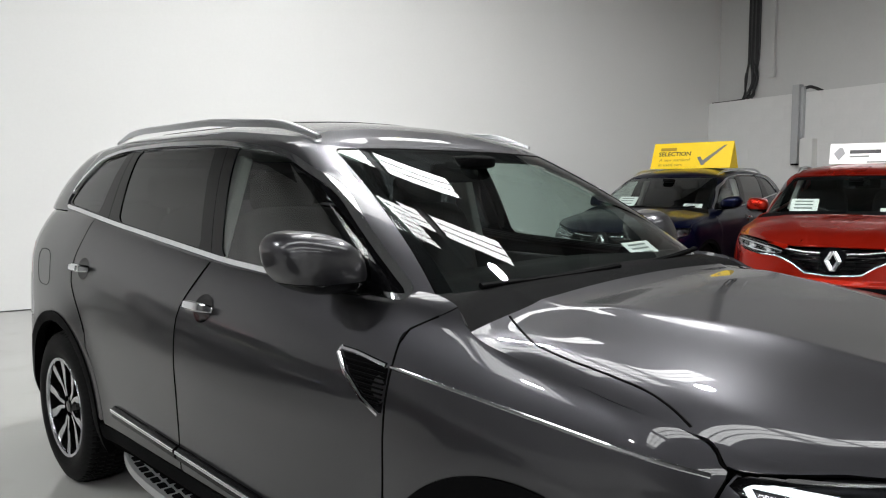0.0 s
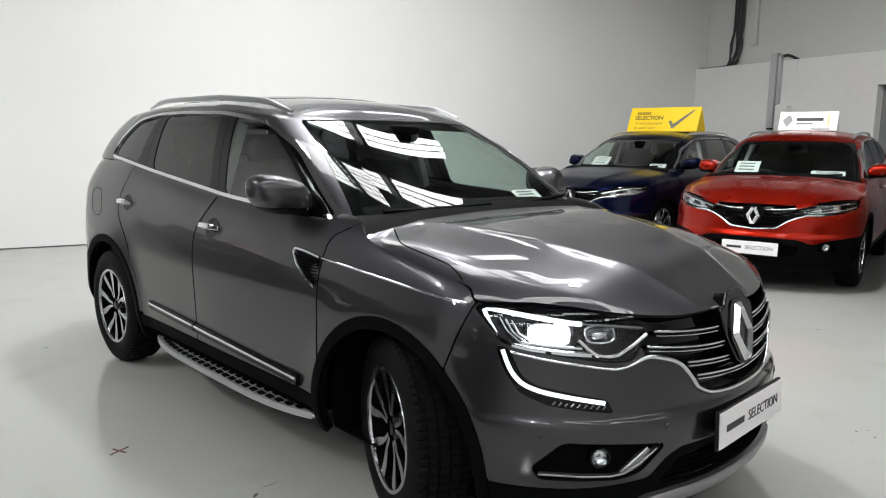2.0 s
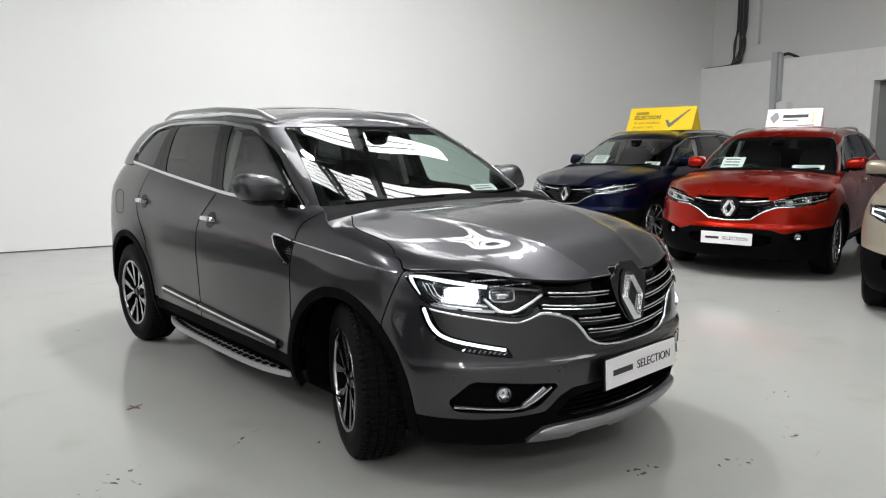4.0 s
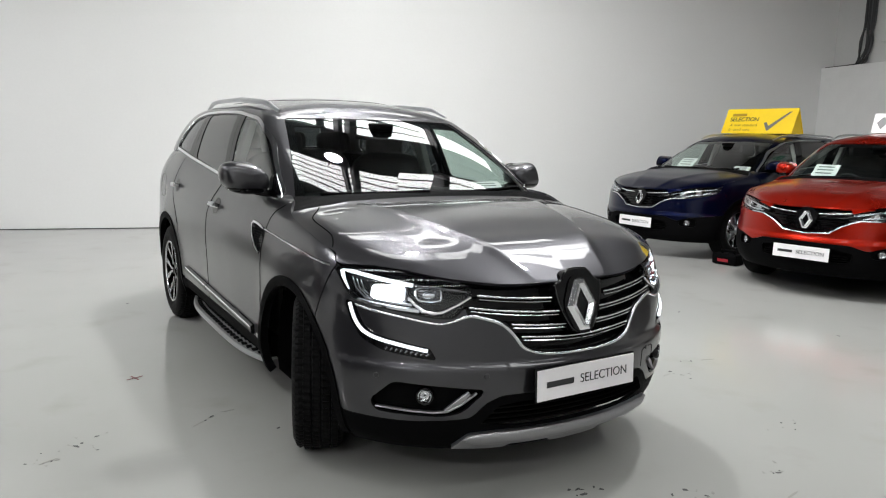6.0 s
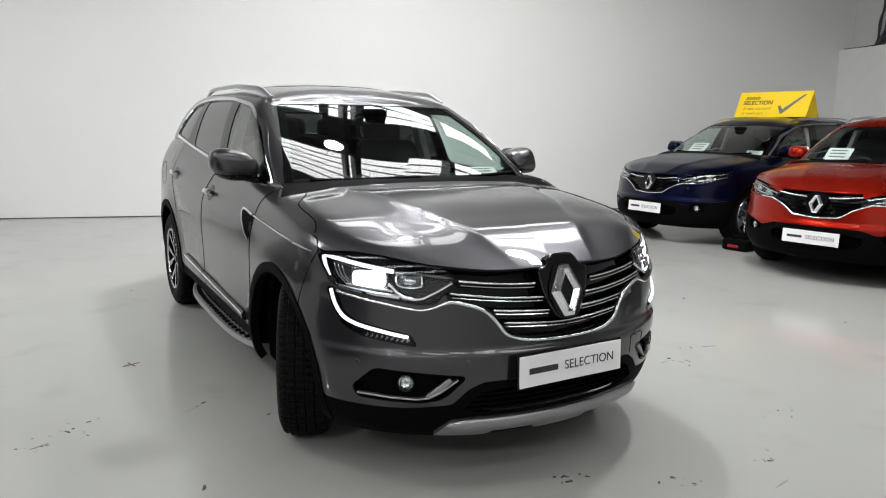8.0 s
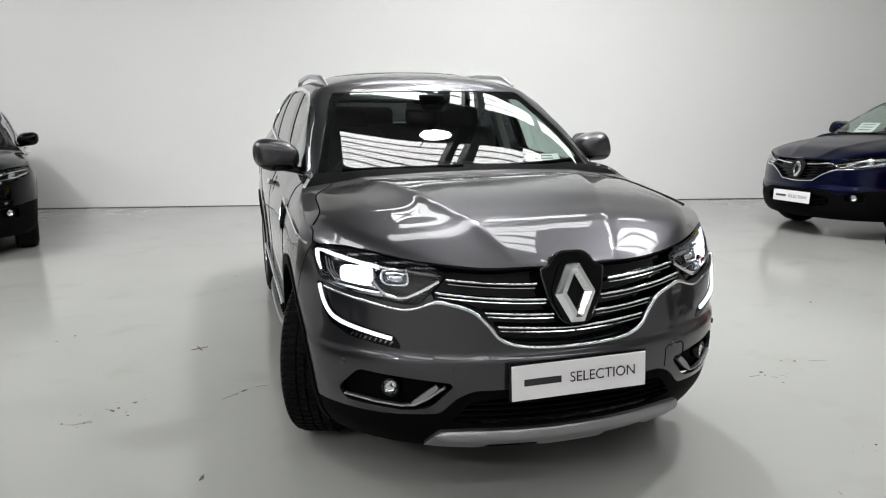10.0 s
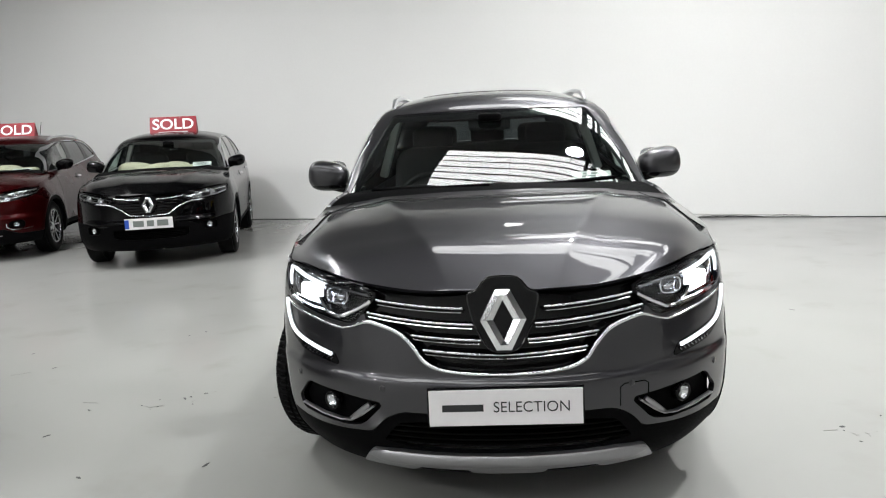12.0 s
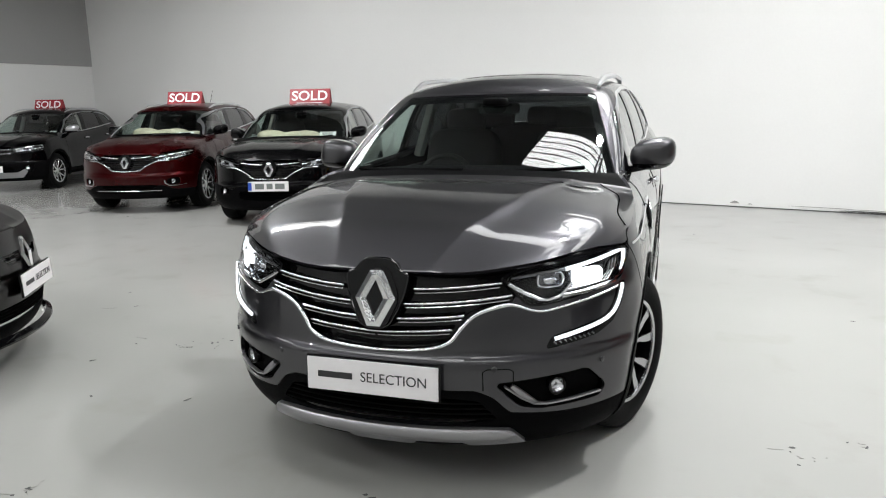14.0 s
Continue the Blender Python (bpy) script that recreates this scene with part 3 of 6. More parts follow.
# ---- pieces that several cars share ----
def emblem(car, at, size, tilt=0.0, depth=0.016):
    """A bright diamond with an open middle and a ridge down each arm."""
    hw, hh = 0.385 * size, 0.5 * size
    outer = [(0, hh), (hw, 0), (0, -hh), (-hw, 0)]
    bm = bmesh.new()
    cut = lambda k: [(x * k, z * k) for x, z in outer]
    chop = []
    for x, z in outer:  # blunt tips at top and bottom
        chop += [(-0.125 * size, z), (0.125 * size, z)] if z > 0 else ([(0.125 * size, z), (-0.125 * size, z)] if z < 0 else [(x, z)])
    inner = [(0, 0.66 * hh), (0.44 * hw, 0), (0, -0.66 * hh), (-0.44 * hw, 0)]
    inn = [inner[0], inner[0], inner[1], inner[2], inner[2], inner[3]]
    mid = [((a[0] + b[0]) / 2, (a[1] + b[1]) / 2) for a, b in zip(chop, inn)]
    rows = [[bm.verts.new((x, 0.012, z)) for x, z in chop], [bm.verts.new((x, -0.2 * depth, z)) for x, z in chop], [bm.verts.new((x, -depth, z)) for x, z in mid], [bm.verts.new((x, -0.45 * depth, z)) for x, z in inn], [bm.verts.new((x, 0.012, z)) for x, z in inn]]
    for a, b in zip(rows, rows[1:]):
        for i in range(6):
            j = (i + 1) % 6
            bm.faces.new([a[i], a[j], b[j], b[i]])
    bmesh.ops.remove_doubles(bm, verts=bm.verts, dist=1e-5)
    bmesh.ops.recalc_face_normals(bm, faces=bm.faces)
    bmesh.ops.transform(bm, matrix=pose(*at, tilt, 0, 0), verts=bm.verts)
    return part("emblem", bm, BADGE, car, "bright chrome diamond emblem")


def show_plate(car, at, tilt=-4.0, size=(0.52, 0.125), words=True, depth=0.012):
    m = pose(*at, tilt)
    w, h = size
    bm = box_bm((w + 0.012, depth, h + 0.012), (0, 0.004, 0), 0.003)
    bmesh.ops.transform(bm, matrix=m, verts=bm.verts)
    pl = part("plate", bm, GLOSSBLACK, car, "white show plate in a black holder")
    bm = box_bm((w, 0.006, h), (0, -depth / 2, 0), 0.002)
    bmesh.ops.transform(bm, matrix=m, verts=bm.verts)
    part("face", bm, PLATE, pl)
    y = -depth / 2 - 0.0045
    if words:
        # the maker's name is a plain bar, the word beside it is lettered
        flat_part("print", [(-0.215, -0.012), (-0.075, -0.012), (-0.075, 0.012), (-0.215, 0.012)], 0.001, INK, pl, m @ pose(0, y + 0.001, 0))
        text_part("lettering", "SELECTION", 0.053, INK, pl, m @ pose(0.088, y, 0), width=0.255, bold=-0.006)
    else:
        for x0, x1 in ((-0.17, -0.055), (-0.022, 0.055), (0.088, 0.21)):
            flat_part("print", [(x0, -0.034), (x1, -0.034), (x1, 0.034), (x0, 0.034)], 0.001, PRINT, pl, m @ pose(0, y + 0.001, 0))
        flat_part("band", [(-0.26, -0.05), (-0.215, -0.05), (-0.215, 0.05), (-0.26, 0.05)], 0.001, PLATEBLUE, pl, m @ pose(0, y + 0.001, 0))
    return pl


def door_mirror(car, s, color, y=0.615, z=1.218, x=0.910, sc=(1, 1, 1)):
    """A door mirror on flank s: painted cap, black lower shell, foot and glass."""
    mir = new("door_mirror")
    mir.parent = car
    P, N, sg = blob_grid((0, 0, 0), (0.116, 0.104, 0.080), 0.78, 0.72, 44, 32)
    # the outer end is taller, the front leans back
    k = P[..., 0] / 0.118
    P[..., 2] = P[..., 2] * (1 + 0.10 * k) + 0.012 * k
    P[..., 1] = P[..., 1] * (1 - 0.15 * k) + 0.42 * (P[..., 2] + 0.02) + 0.05 * np.maximum(k, 0) ** 2
    P = P * (s, 1, 1) + np.array([s * x, y, z])
    N = N * (s, 1, 1)
    D = z - 0.046 - P[..., 2]
    patch("cap", P, N, sg * s, D, color, mir, flange=0.004, scale=sc)
    patch("shell", P, N, sg * s, -D + 0.002, GLOSSBLACK, mir, flange=0.004, scale=sc)
    c = np.array([s * x, y, z])
    glass_pts = [(0.088 * math.copysign(abs(math.cos(t)) ** 0.5, math.cos(t)), 0.066 * math.copysign(abs(math.sin(t)) ** 0.5, math.sin(t))) for t in np.linspace(0, 2 * math.pi, 28)[:-1]]
    flat_part("mirror_glass", glass_pts, 0.004, CHROME, mir, pose(*(c * sc + np.array([0, 0.102, 0.01])), 0, 0, 180))
    pts = [(s * (x - 0.03), y + 0.02, z - 0.062), (s * (x - 0.11), y + 0.015, z - 0.078), (s * (x - 0.19), y, z - 0.088)]
    sweep("foot", pts, [(0, 0, 1)] * 3, bar_prof(0.11, 0.035), GLOSSBLACK, mir, scale=sc)
    return mir


def door_handle(car, bs, y, z, s, sc):
    h = new("door_handle")
    h.parent = car
    p, n = bs["side"](y, z, s)
    cup = []
    for t in np.linspace(0, 2 * math.pi, 21)[:-1]:
        cup.append(bs["side"](y - 0.020 + 0.058 * math.cos(t), z + 0.046 * math.sin(t), s, 0.0014)[0])
    mesh_part("cup", [v * sc for v in cup] + [(p + n * 0.0016) * sc], [([i, (i + 1) % 20, 20] if s < 0 else [20, (i + 1) % 20, i]) for i in range(20)], GLOSSBLACK, h)
    pts, nr = [], []
    for t in np.linspace(-1, 1, 13):
        q, m = bs["side"](y + 0.092 * t, z, s, 0.006 + 0.026 * (1 - t ** 4))
        pts.append(q)
        nr.append(m)
    sweep("grip", pts, nr, [(-0.014, -0.005), (0.014, -0.005), (0.016, 0.001), (0.011, 0.008), (-0.011, 0.008), (-0.016, 0.001)], CHROME, h, "chrome door handle", scale=sc,
          grow=[0.55 + 0.45 * (1 - abs(t) ** 3) for t in np.linspace(-1, 1, 13)])
    return h


def seat(car, x, y, color, row=False):
    """A seat: cushion, leaning back, head rest on two posts."""
    st = new("seat")
    st.parent = car
    wd = 0.50 if row else 0.26
    blob("cushion", (x, y, 0.62), (wd, 0.27, 0.11), color, st, e1=0.4, e2=0.3)
    blob("backrest", (x, y + 0.30, 0.97), (wd, 0.10, 0.36), color, st, e1=0.4, e2=0.35, turn=Matrix.Rotation(radians(-14), 3, "X"))
    for hx in ((-0.38, 0.0, 0.38) if row else (0.0,)):
        blob("headrest", (x + hx, y + 0.40, 1.38), (0.135, 0.055, 0.085), color, st, e1=0.5, e2=0.45)
        for px in (-0.05, 0.05):
            sweep("post", [(x + hx + px, y + 0.39, 1.22), (x + hx + px, y + 0.395, 1.36)], [(0, -1, 0)] * 2, ring_prof(0.007, 6), SATIN, st)
    return st


def cabin_inside(car, sc, ws=0.18, wheel_x=-0.38, cover=False):
    """Tub, dashboard, steering wheel, seats, headlining and inner mirror."""
    k = lambda v: tuple(a * b for a, b in zip(v, sc))
    tub = new("cabin")
    tub.parent = car
    for s in (-1, 1):
        part("door_lining", box_bm(k((0.03, 2.9, 0.72)), k((s * 0.765, 1.95, 0.72)), 0.01), DASH, tub)
    part("floor_pan", box_bm(k((1.5, 3.0, 0.03)), k((0, 1.95, 0.37))), VOID, tub)
    part("load_cover", box_bm(k((1.3, 0.75, 0.02)), k((0, 3.05, 1.08))), DASH, tub)
    blob("dashboard", k((0, ws + 0.46, 0.96)), k((0.77, 0.42, 0.135)), DASH, tub, e1=0.55, e2=0.35, m=40)
    blob("instrument_hood", k((wheel_x, ws + 0.58, 1.07)), k((0.19, 0.13, 0.045)), DASH, tub)
    ring = [(wheel_x + 0.185 * math.cos(a), 0.185 * math.sin(a)) for a in np.linspace(0, 2 * math.pi, 37)[:-1]]
    pts = [(x, ws + 0.86 + 0.40 * z, 1.0 + 0.92 * z) for x, z in ring]
    sweep("steering_wheel", pts, [(0, -0.92, 0.4)] * 36, ring_prof(0.016, 8), DASH, tub, closed=True, scale=sc)
    blob("steering_boss", k((wheel_x, ws + 0.84, 1.0)), k((0.15, 0.03, 0.05)), DASH, tub)
    part("headlining", box_bm(k((1.1, 1.75, 0.012)), k((0, 2.15, 1.555)), 0.004), TRIM, tub)
    blob("inner_mirror", k((0, 0.98, 1.46)), k((0.125, 0.02, 0.036)), GLOSSBLACK, tub, e1=0.35, e2=0.35)
    blob("sensor_box", k((0, 0.90, 1.50)), k((0.07, 0.09, 0.025)), PLASTIC, tub)
    for s in (-1, 1):
        part("sun_visor", box_bm(k((0.36, 0.13, 0.014)), k((s * 0.36, 1.14, 1.535)), 0.005, Matrix.Rotation(radians(12), 4, "X")), TRIM, tub)
        part("pillar_lining", box_bm(k((0.05, 0.10, 0.40)), k((s * 0.66, 1.52, 1.33)), 0.01, Matrix.Rotation(radians(-s * 18), 4, "Y")), TRIM, tub)
        seat(car, s * 0.38 * sc[0], 1.18 * sc[1], FABRIC)
    seat(car, 0, 2.12 * sc[1], FABRIC, row=True)
    if cover:
        for cx, cy, w_, h_, tip in ((-0.42, 0.80, 0.24, 0.115, 7), (-0.16, 0.76, 0.20, 0.085, -9), (0.10, 0.82, 0.20, 0.10, 5), (0.34, 0.80, 0.15, 0.055, -4)):
            blob("protective_cover", k((cx, cy, 1.14)), k((w_, 0.15, h_)), COVER, tub, "crumpled cream protective cover", e1=0.9, e2=0.6, turn=Matrix.Rotation(radians(tip), 3, "Y"))


def sheet(car, at, size, tilt, label="white price sheet behind the glass"):
    m = pose(*at, tilt)
    w, h = size
    bm = box_bm((w, 0.002, h))
    bmesh.ops.transform(bm, matrix=m, verts=bm.verts)
    p = part("price_sheet", bm, PAPER, car, label)
    for z in (0.30, 0.05, -0.22):
        flat_part("print", [(-0.36 * w, z * h - 0.05 * h), (0.30 * w, z * h - 0.05 * h), (0.30 * w, z * h + 0.05 * h), (-0.36 * w, z * h + 0.05 * h)], 0.001, PRINT, p, m @ pose(0, -0.0015, 0))
    return p


# ---- the cars' panels ----
DLO = rounded([(0.36, 1.126), (0.75, 1.132), (1.28, 1.156), (2.2, 1.239), (2.62, 1.285), (2.80, 1.300), (2.86, 1.318), (2.78, 1.42), (2.63, 1.540), (2.40, 1.576), (2.0, 1.586), (1.58, 1.580), (1.13, 1.538), (0.79, 1.415)], 2, 0.05)
WIN_F = rounded([(0.53, 1.152), (0.98, 1.158), (1.325, 1.178), (1.43, 1.560), (1.16, 1.522), (0.89, 1.430), (0.60, 1.265)], 2, 0.02)
WIN_R = rounded([(1.478, 1.192), (2.21, 1.262), (2.25, 1.558), (2.0, 1.567), (1.588, 1.562)], 2, 0.02)
WIN_Q = rounded([(2.42, 1.288), (2.76, 1.318), (2.80, 1.330), (2.72, 1.435), (2.585, 1.535), (2.36, 1.558)], 2, 0.02)

SCREEN = [(-0.3, 1.0), (0.765, 1.0), (0.748, 1.12), (0.665, 1.33), (0.572, 1.528), (0.555, 1.538), (0.30, 1.545), (-0.3, 1.548)]
WIDE_SCREEN = [(-0.3, 1.0), (0.785, 1.0), (0.770, 1.12), (0.700, 1.33), (0.612, 1.522), (0.585, 1.536), (0.30, 1.546), (-0.3, 1.549)]
HOOD = rounded([(0.16, 1.5), (0.125, 1.160), (0.10, 1.112), (0.0, 1.070), (-0.2, 1.030), (-0.36, 1.008), (-0.425, 0.985), (-0.447, 0.946), (-0.64, 0.957), (-0.75, 0.930), (-0.83, 0.909), (-0.94, 1.5)], 2, 0.03)


def car_body(label, color, scale=(1, 1, 1), face="large", q=1.0, ws=0.18, header=1.03, steer=0.0, plate=True, plate_z=0.515, plate_x=0.0, wheel_lift=0.0, words=True, lit=False, rails=True,
             steps=False, wheels="silver", cover=False, radius=0.362, mirror=None, pose_m=None):
    """A car with its panels, glass, lamps, wheels and cabin. face: the shapes of its nose."""
    car = new("car")
    tagged(car, label, "car")
    car.matrix_world = pose_m
    sc = np.array(scale)
    fine = q > 0.8
    bs = body_surfaces(ws, header, q)
    B, BN, sg, A, G, GN, gs = bs["B"], bs["BN"], bs["bs"], bs["A"], bs["G"], bs["GN"], bs["gs"]
    X, Y, Z = B[..., 0], B[..., 1], B[..., 2]
    aA = np.abs(A)
    gap = 0.0034
    put = lambda name, D, m, label="", off=0.0, flange=0.014, parent=car: patch(name, B, BN, sg, D, m, parent, label, off, flange, sc)
    putg = lambda name, D, m, label="", off=0.0, flange=0.010, parent=car: patch(name, G, GN, gs, D, m, parent, label, off, flange, sc)

    if face == "large":
        lamp = rounded([(ax(0.455), 0.878), (ax(0.50), 0.900), (ax(0.62), 0.922), (ax(0.74), 0.950), (0.955, 0.942), (0.905, 0.880), (0.868, 0.830),
                        (ax(0.72), 0.798), (ax(0.60), 0.776), (ax(0.54), 0.776), (ax(0.50), 0.825)], 1)
        mouth = [(-0.2, 1.05), (ax(0.56), 1.05), (ax(0.50), 0.902), (ax(0.455), 0.878), (ax(0.50), 0.825), (ax(0.49), 0.790), (ax(0.41), 0.770), (ax(0.345), 0.742), (ax(0.285), 0.655),
                 (ax(0.215), 0.628), (0, 0.614), (-0.2, 0.614)]
        fog = rounded([(ax(0.755), 0.525), (ax(0.60), 0.512), (ax(0.445), 0.497), (ax(0.53), 0.408), (ax(0.60), 0.392), (ax(0.80), 0.400), (ax(0.815), 0.44)], 2, 0.014)
        low_edge = curve((0, 0.472), (ax(0.36), 0.470), (ax(0.43), 0.445), (ax(0.51), 0.378), (ax(0.75), 0.362), (1.15, 0.375))
        intake = rounded([(-0.4, 0.452), (ax(0.37), 0.450), (ax(0.475), 0.333), (-0.4, 0.333)], 1)
        logo_z, logo, arch_r = 0.803, 0.205, 0.472
    elif face == "rugged":
        lamp = rounded([(ax(0.42), 0.885), (ax(0.55), 0.905), (ax(0.74), 0.930), (0.93, 0.935), (0.90, 0.83), (ax(0.74), 0.795), (ax(0.50), 0.79), (ax(0.43), 0.82)], 1)
        mouth = [(-0.2, 0.89), (ax(0.40), 0.885), (ax(0.41), 0.81), (ax(0.38), 0.74), (0, 0.725), (-0.2, 0.725)]
        fog = rounded([(ax(0.76), 0.56), (ax(0.58), 0.55), (ax(0.56), 0.44), (ax(0.76), 0.43)], 2)
        low_edge = curve((0, 0.60), (ax(0.45), 0.60), (ax(0.60), 0.58), (ax(0.8), 0.60), (1.15, 0.64))
        intake = rounded([(-0.4, 0.52), (ax(0.42), 0.52), (ax(0.46), 0.40), (-0.4, 0.40)], 1)
        logo_z, logo, arch_r = 0.81, 0.15, 0.47
    else:
        lamp = rounded([(ax(0.37), 0.848), (ax(0.50), 0.890), (ax(0.70), 0.936), (0.945, 0.955), (0.915, 0.875), (ax(0.74), 0.820), (ax(0.58), 0.790), (ax(0.46), 0.796)], 1)
        mouth = [(-0.2, 1.05), (ax(0.36), 1.05), (ax(0.37), 0.880), (ax(0.37), 0.848), (ax(0.46), 0.800), (ax(0.40), 0.775), (ax(0.31), 0.735), (ax(0.215), 0.660), (0, 0.645), (-0.2, 0.645)]
        fog = rounded([(ax(0.74), 0.540), (ax(0.59), 0.530), (ax(0.57), 0.440), (ax(0.74), 0.430)], 2)
        low_edge = curve((0, 0.555), (ax(0.40), 0.55), (ax(0.55), 0.51), (ax(0.70), 0.555), (1.15, 0.60)) if face == "crossover" else curve((0, 0.44), (ax(0.5), 0.43), (ax(0.7), 0.36), (1.15, 0.36))
        intake = rounded([(-0.4, 0.51), (ax(0.44), 0.50), (ax(0.42), 0.36), (-0.4, 0.36)], 1)
        logo_z, logo, arch_r = 0.775, 0.17, 0.45

    if face == "hatch":
        mouth = [(-0.2, 0.752), (ax(0.30), 0.752), (ax(0.24), 0.690), (-0.2, 0.680)]
        intake = rounded([(-0.4, 0.500), (ax(0.50), 0.492), (ax(0.58), 0.330), (-0.4, 0.325)], 2, 0.03)
        logo_z, logo = 0.725, 0.20

    dlamp, dmouth, dfog, dintake = inside(aA, Z, lamp), inside(aA, Z, mouth), inside(aA, Z, fog), inside(aA, Z, intake)
    hood_side = inside(Y, Z, HOOD)
    arch_f, arch_r_ = np.hypot(Y - FA, Z - 0.355), np.hypot(Y - RA, Z - 0.355)
    low = Z - low_edge(aA)
    seam = Y + 0.405 + 0.35 * (Z - 0.80)
    nose = np.where(Y < 1.0, seam, 1.0)
    front_door = 0.355
    sill_z = 0.405
    dsill = Z - sill_z

    # inner shell behind the panel gaps, near-black so that the gaps read as shade
    put("inner_shell", both(-dlamp + 0.01, -dmouth + 0.01, -dfog + 0.01, -dintake + 0.01, arch_r + 0.03 - arch_f, arch_r + 0.03 - arch_r_, 0.28 - Z), VOID, off=-0.024, flange=0)
    # nose
    put("front_bumper", both(nose + gap, -low + gap, -dlamp + gap, -dmouth + gap, -dfog + gap, arch_r - arch_f, hood_side * -1 + gap), color)
    put("lower_bumper", both(nose + gap, low, -dintake, arch_r - arch_f, -(dfog - 0.002)), PLASTIC, "black plastic lower bumper")
    put("grille_back", both(dmouth - 0.004, nose), GLOSSBLACK, off=-0.045, flange=0)
    for s in (-1, 1):
        for D in pieces(both(np.abs(dmouth + 0.004) - 0.006, nose, Z - 0.86, -s * X)):
            put("grille_surround", D, GLOSSBLACK, off=-0.012, flange=0.035)
    put("intake_back", both(dintake - 0.01, nose), VOID, off=-0.05, flange=0)
    for z in np.linspace(0.352, 0.440, 5):
        a1 = ax(0.46) - (z - 0.34) * 0.65
        pts, nr = zip(*[bs["front"](a, z, -0.020) for a in np.linspace(-a1, a1, 21)])
        sweep("intake_slat", pts, nr, bar_prof(0.007, 0.03), VOID, car, scale=sc)
    for s in (-1, 1):
        sd = -s * X
        put("fog_recess", both(dfog - 0.004, sd, nose), PLASTIC, off=-0.035, flange=0)
        fa, fz = (ax(0.655), 0.472) if face == "large" else (ax(0.655), 0.485)
        fp, fn = bs["front"](s * fa, fz, -0.004)
        fl = new("fog_lamp")
        fl.parent = car
        turn = Vector((0, -1, 0)).rotation_difference(Vector((fn[0], fn[1], 0))).to_matrix().to_4x4() @ pose(0, 0, 0, 0, 0, -90)
        rr = 0.035 if face == "large" else 0.040
        for nm, pr, mt in (("bezel", [(rr, -0.03), (rr, 0.0), (rr - 0.004, 0.004), (rr - 0.008, -0.002)], GLOSSBLACK),
                           ("lamp_glass", [(rr - 0.005, -0.006), (rr - 0.012, 0.0), (rr - 0.02, 0.003), (0.0, 0.004)], LENS),
                           ("reflector", [(rr - 0.004, -0.006), (rr * 0.6, -0.022), (0.008, -0.026), (0.0, -0.020)], REFLECTOR)):
            v, f = lathe(pr, 28)
            mesh_part(nm, [np.array(Matrix.Translation(fp * sc) @ turn @ Vector(p)) for p in v], f, mt, fl)
        hl = new("headlight")
        hl.parent = car
        put("housing", both(dlamp - 0.004, sd), LAMPDARK, off=-0.055, flange=0, parent=hl)
        put("bezel", both(np.abs(dlamp + 0.002) - 0.006, sd), GLOSSBLACK, off=-0.004, flange=0.05, parent=hl)
        put("lamp_glass", both(dlamp + 0.003, sd), LENS, off=-0.001, flange=0, parent=hl)
        fr = lambda a, z, off: bs["front"](s * a, z, off)
        if face == "large":
            # lit block in a bright bowl, then a dark second chamber with a bright ring
            for a, z, w2, h2, e_, m_ in ((0.700, 0.866, 0.066, 0.031, 0.45, BEAM), (0.535, 0.864, 0.030, 0.017, 0.8, REFLECTOR)):
                p, n_ = fr(a, z, -0.036)
                rot = Vector((0, -1, 0)).rotation_difference(Vector((n_[0], n_[1], 0))).to_matrix().to_4x4()
                blob("projector", tuple(p * sc), (w2, 0.022, h2), m_, hl, e1=e_, e2=e_, turn=rot.to_3x3())
                part("projector_frame", box_bm((2 * w2 + 0.026, 0.03, 2 * h2 + 0.018), tuple(p * sc + n_ * -0.014), 0.008, rot), LAMPGREY, hl)
            ring = [(0.535 + 0.048 * math.copysign(abs(math.cos(t)) ** 0.6, math.cos(t)), 0.864 + 0.026 * math.copysign(abs(math.sin(t)) ** 0.6, math.sin(t))) for t in np.linspace(0, 2 * math.pi, 33)[:-1]]
            pts, nr = zip(*[fr(a, z, -0.022) for a, z in ring])
            sweep("chamber_ring", pts, nr, bar_prof(0.007, 0.018), REFLECTOR, hl, scale=sc, closed=True)
            # light guides along the top and down the outer end
            for run, w_ in (([(0.592, 0.896), (0.66, 0.906), (0.74, 0.917), (0.83, 0.928), (0.922, 0.937)], 0.0135), ([(0.922, 0.937), (0.908, 0.895), (0.880, 0.843)], 0.0115)):
                pts, nr = zip(*[fr(a, z, -0.010) for a, z in run])
                sweep("light_guide", pts, nr, bar_prof(w_, 0.012), DRL if lit else REFLECTOR, hl, scale=sc)
            pts, nr = zip(*[fr(a, z, -0.012) for a, z in ((0.395, 0.874), (0.48, 0.886), (0.588, 0.896))])
            sweep("chrome_eyebrow", pts, nr, bar_prof(0.011, 0.02), LAMPGREY, hl, scale=sc)
            for i in range(3):
                pts, nr = zip(*[fr(a, z, -0.030) for a, z in ((0.868 - 0.022 * i, 0.912 - 0.004 * i), (0.850 - 0.022 * i, 0.872 - 0.004 * i), (0.800 - 0.022 * i, 0.832))])
                sweep("reflector_fin", pts, nr, bar_prof(0.006, 0.02), REFLECTOR, hl, scale=sc)
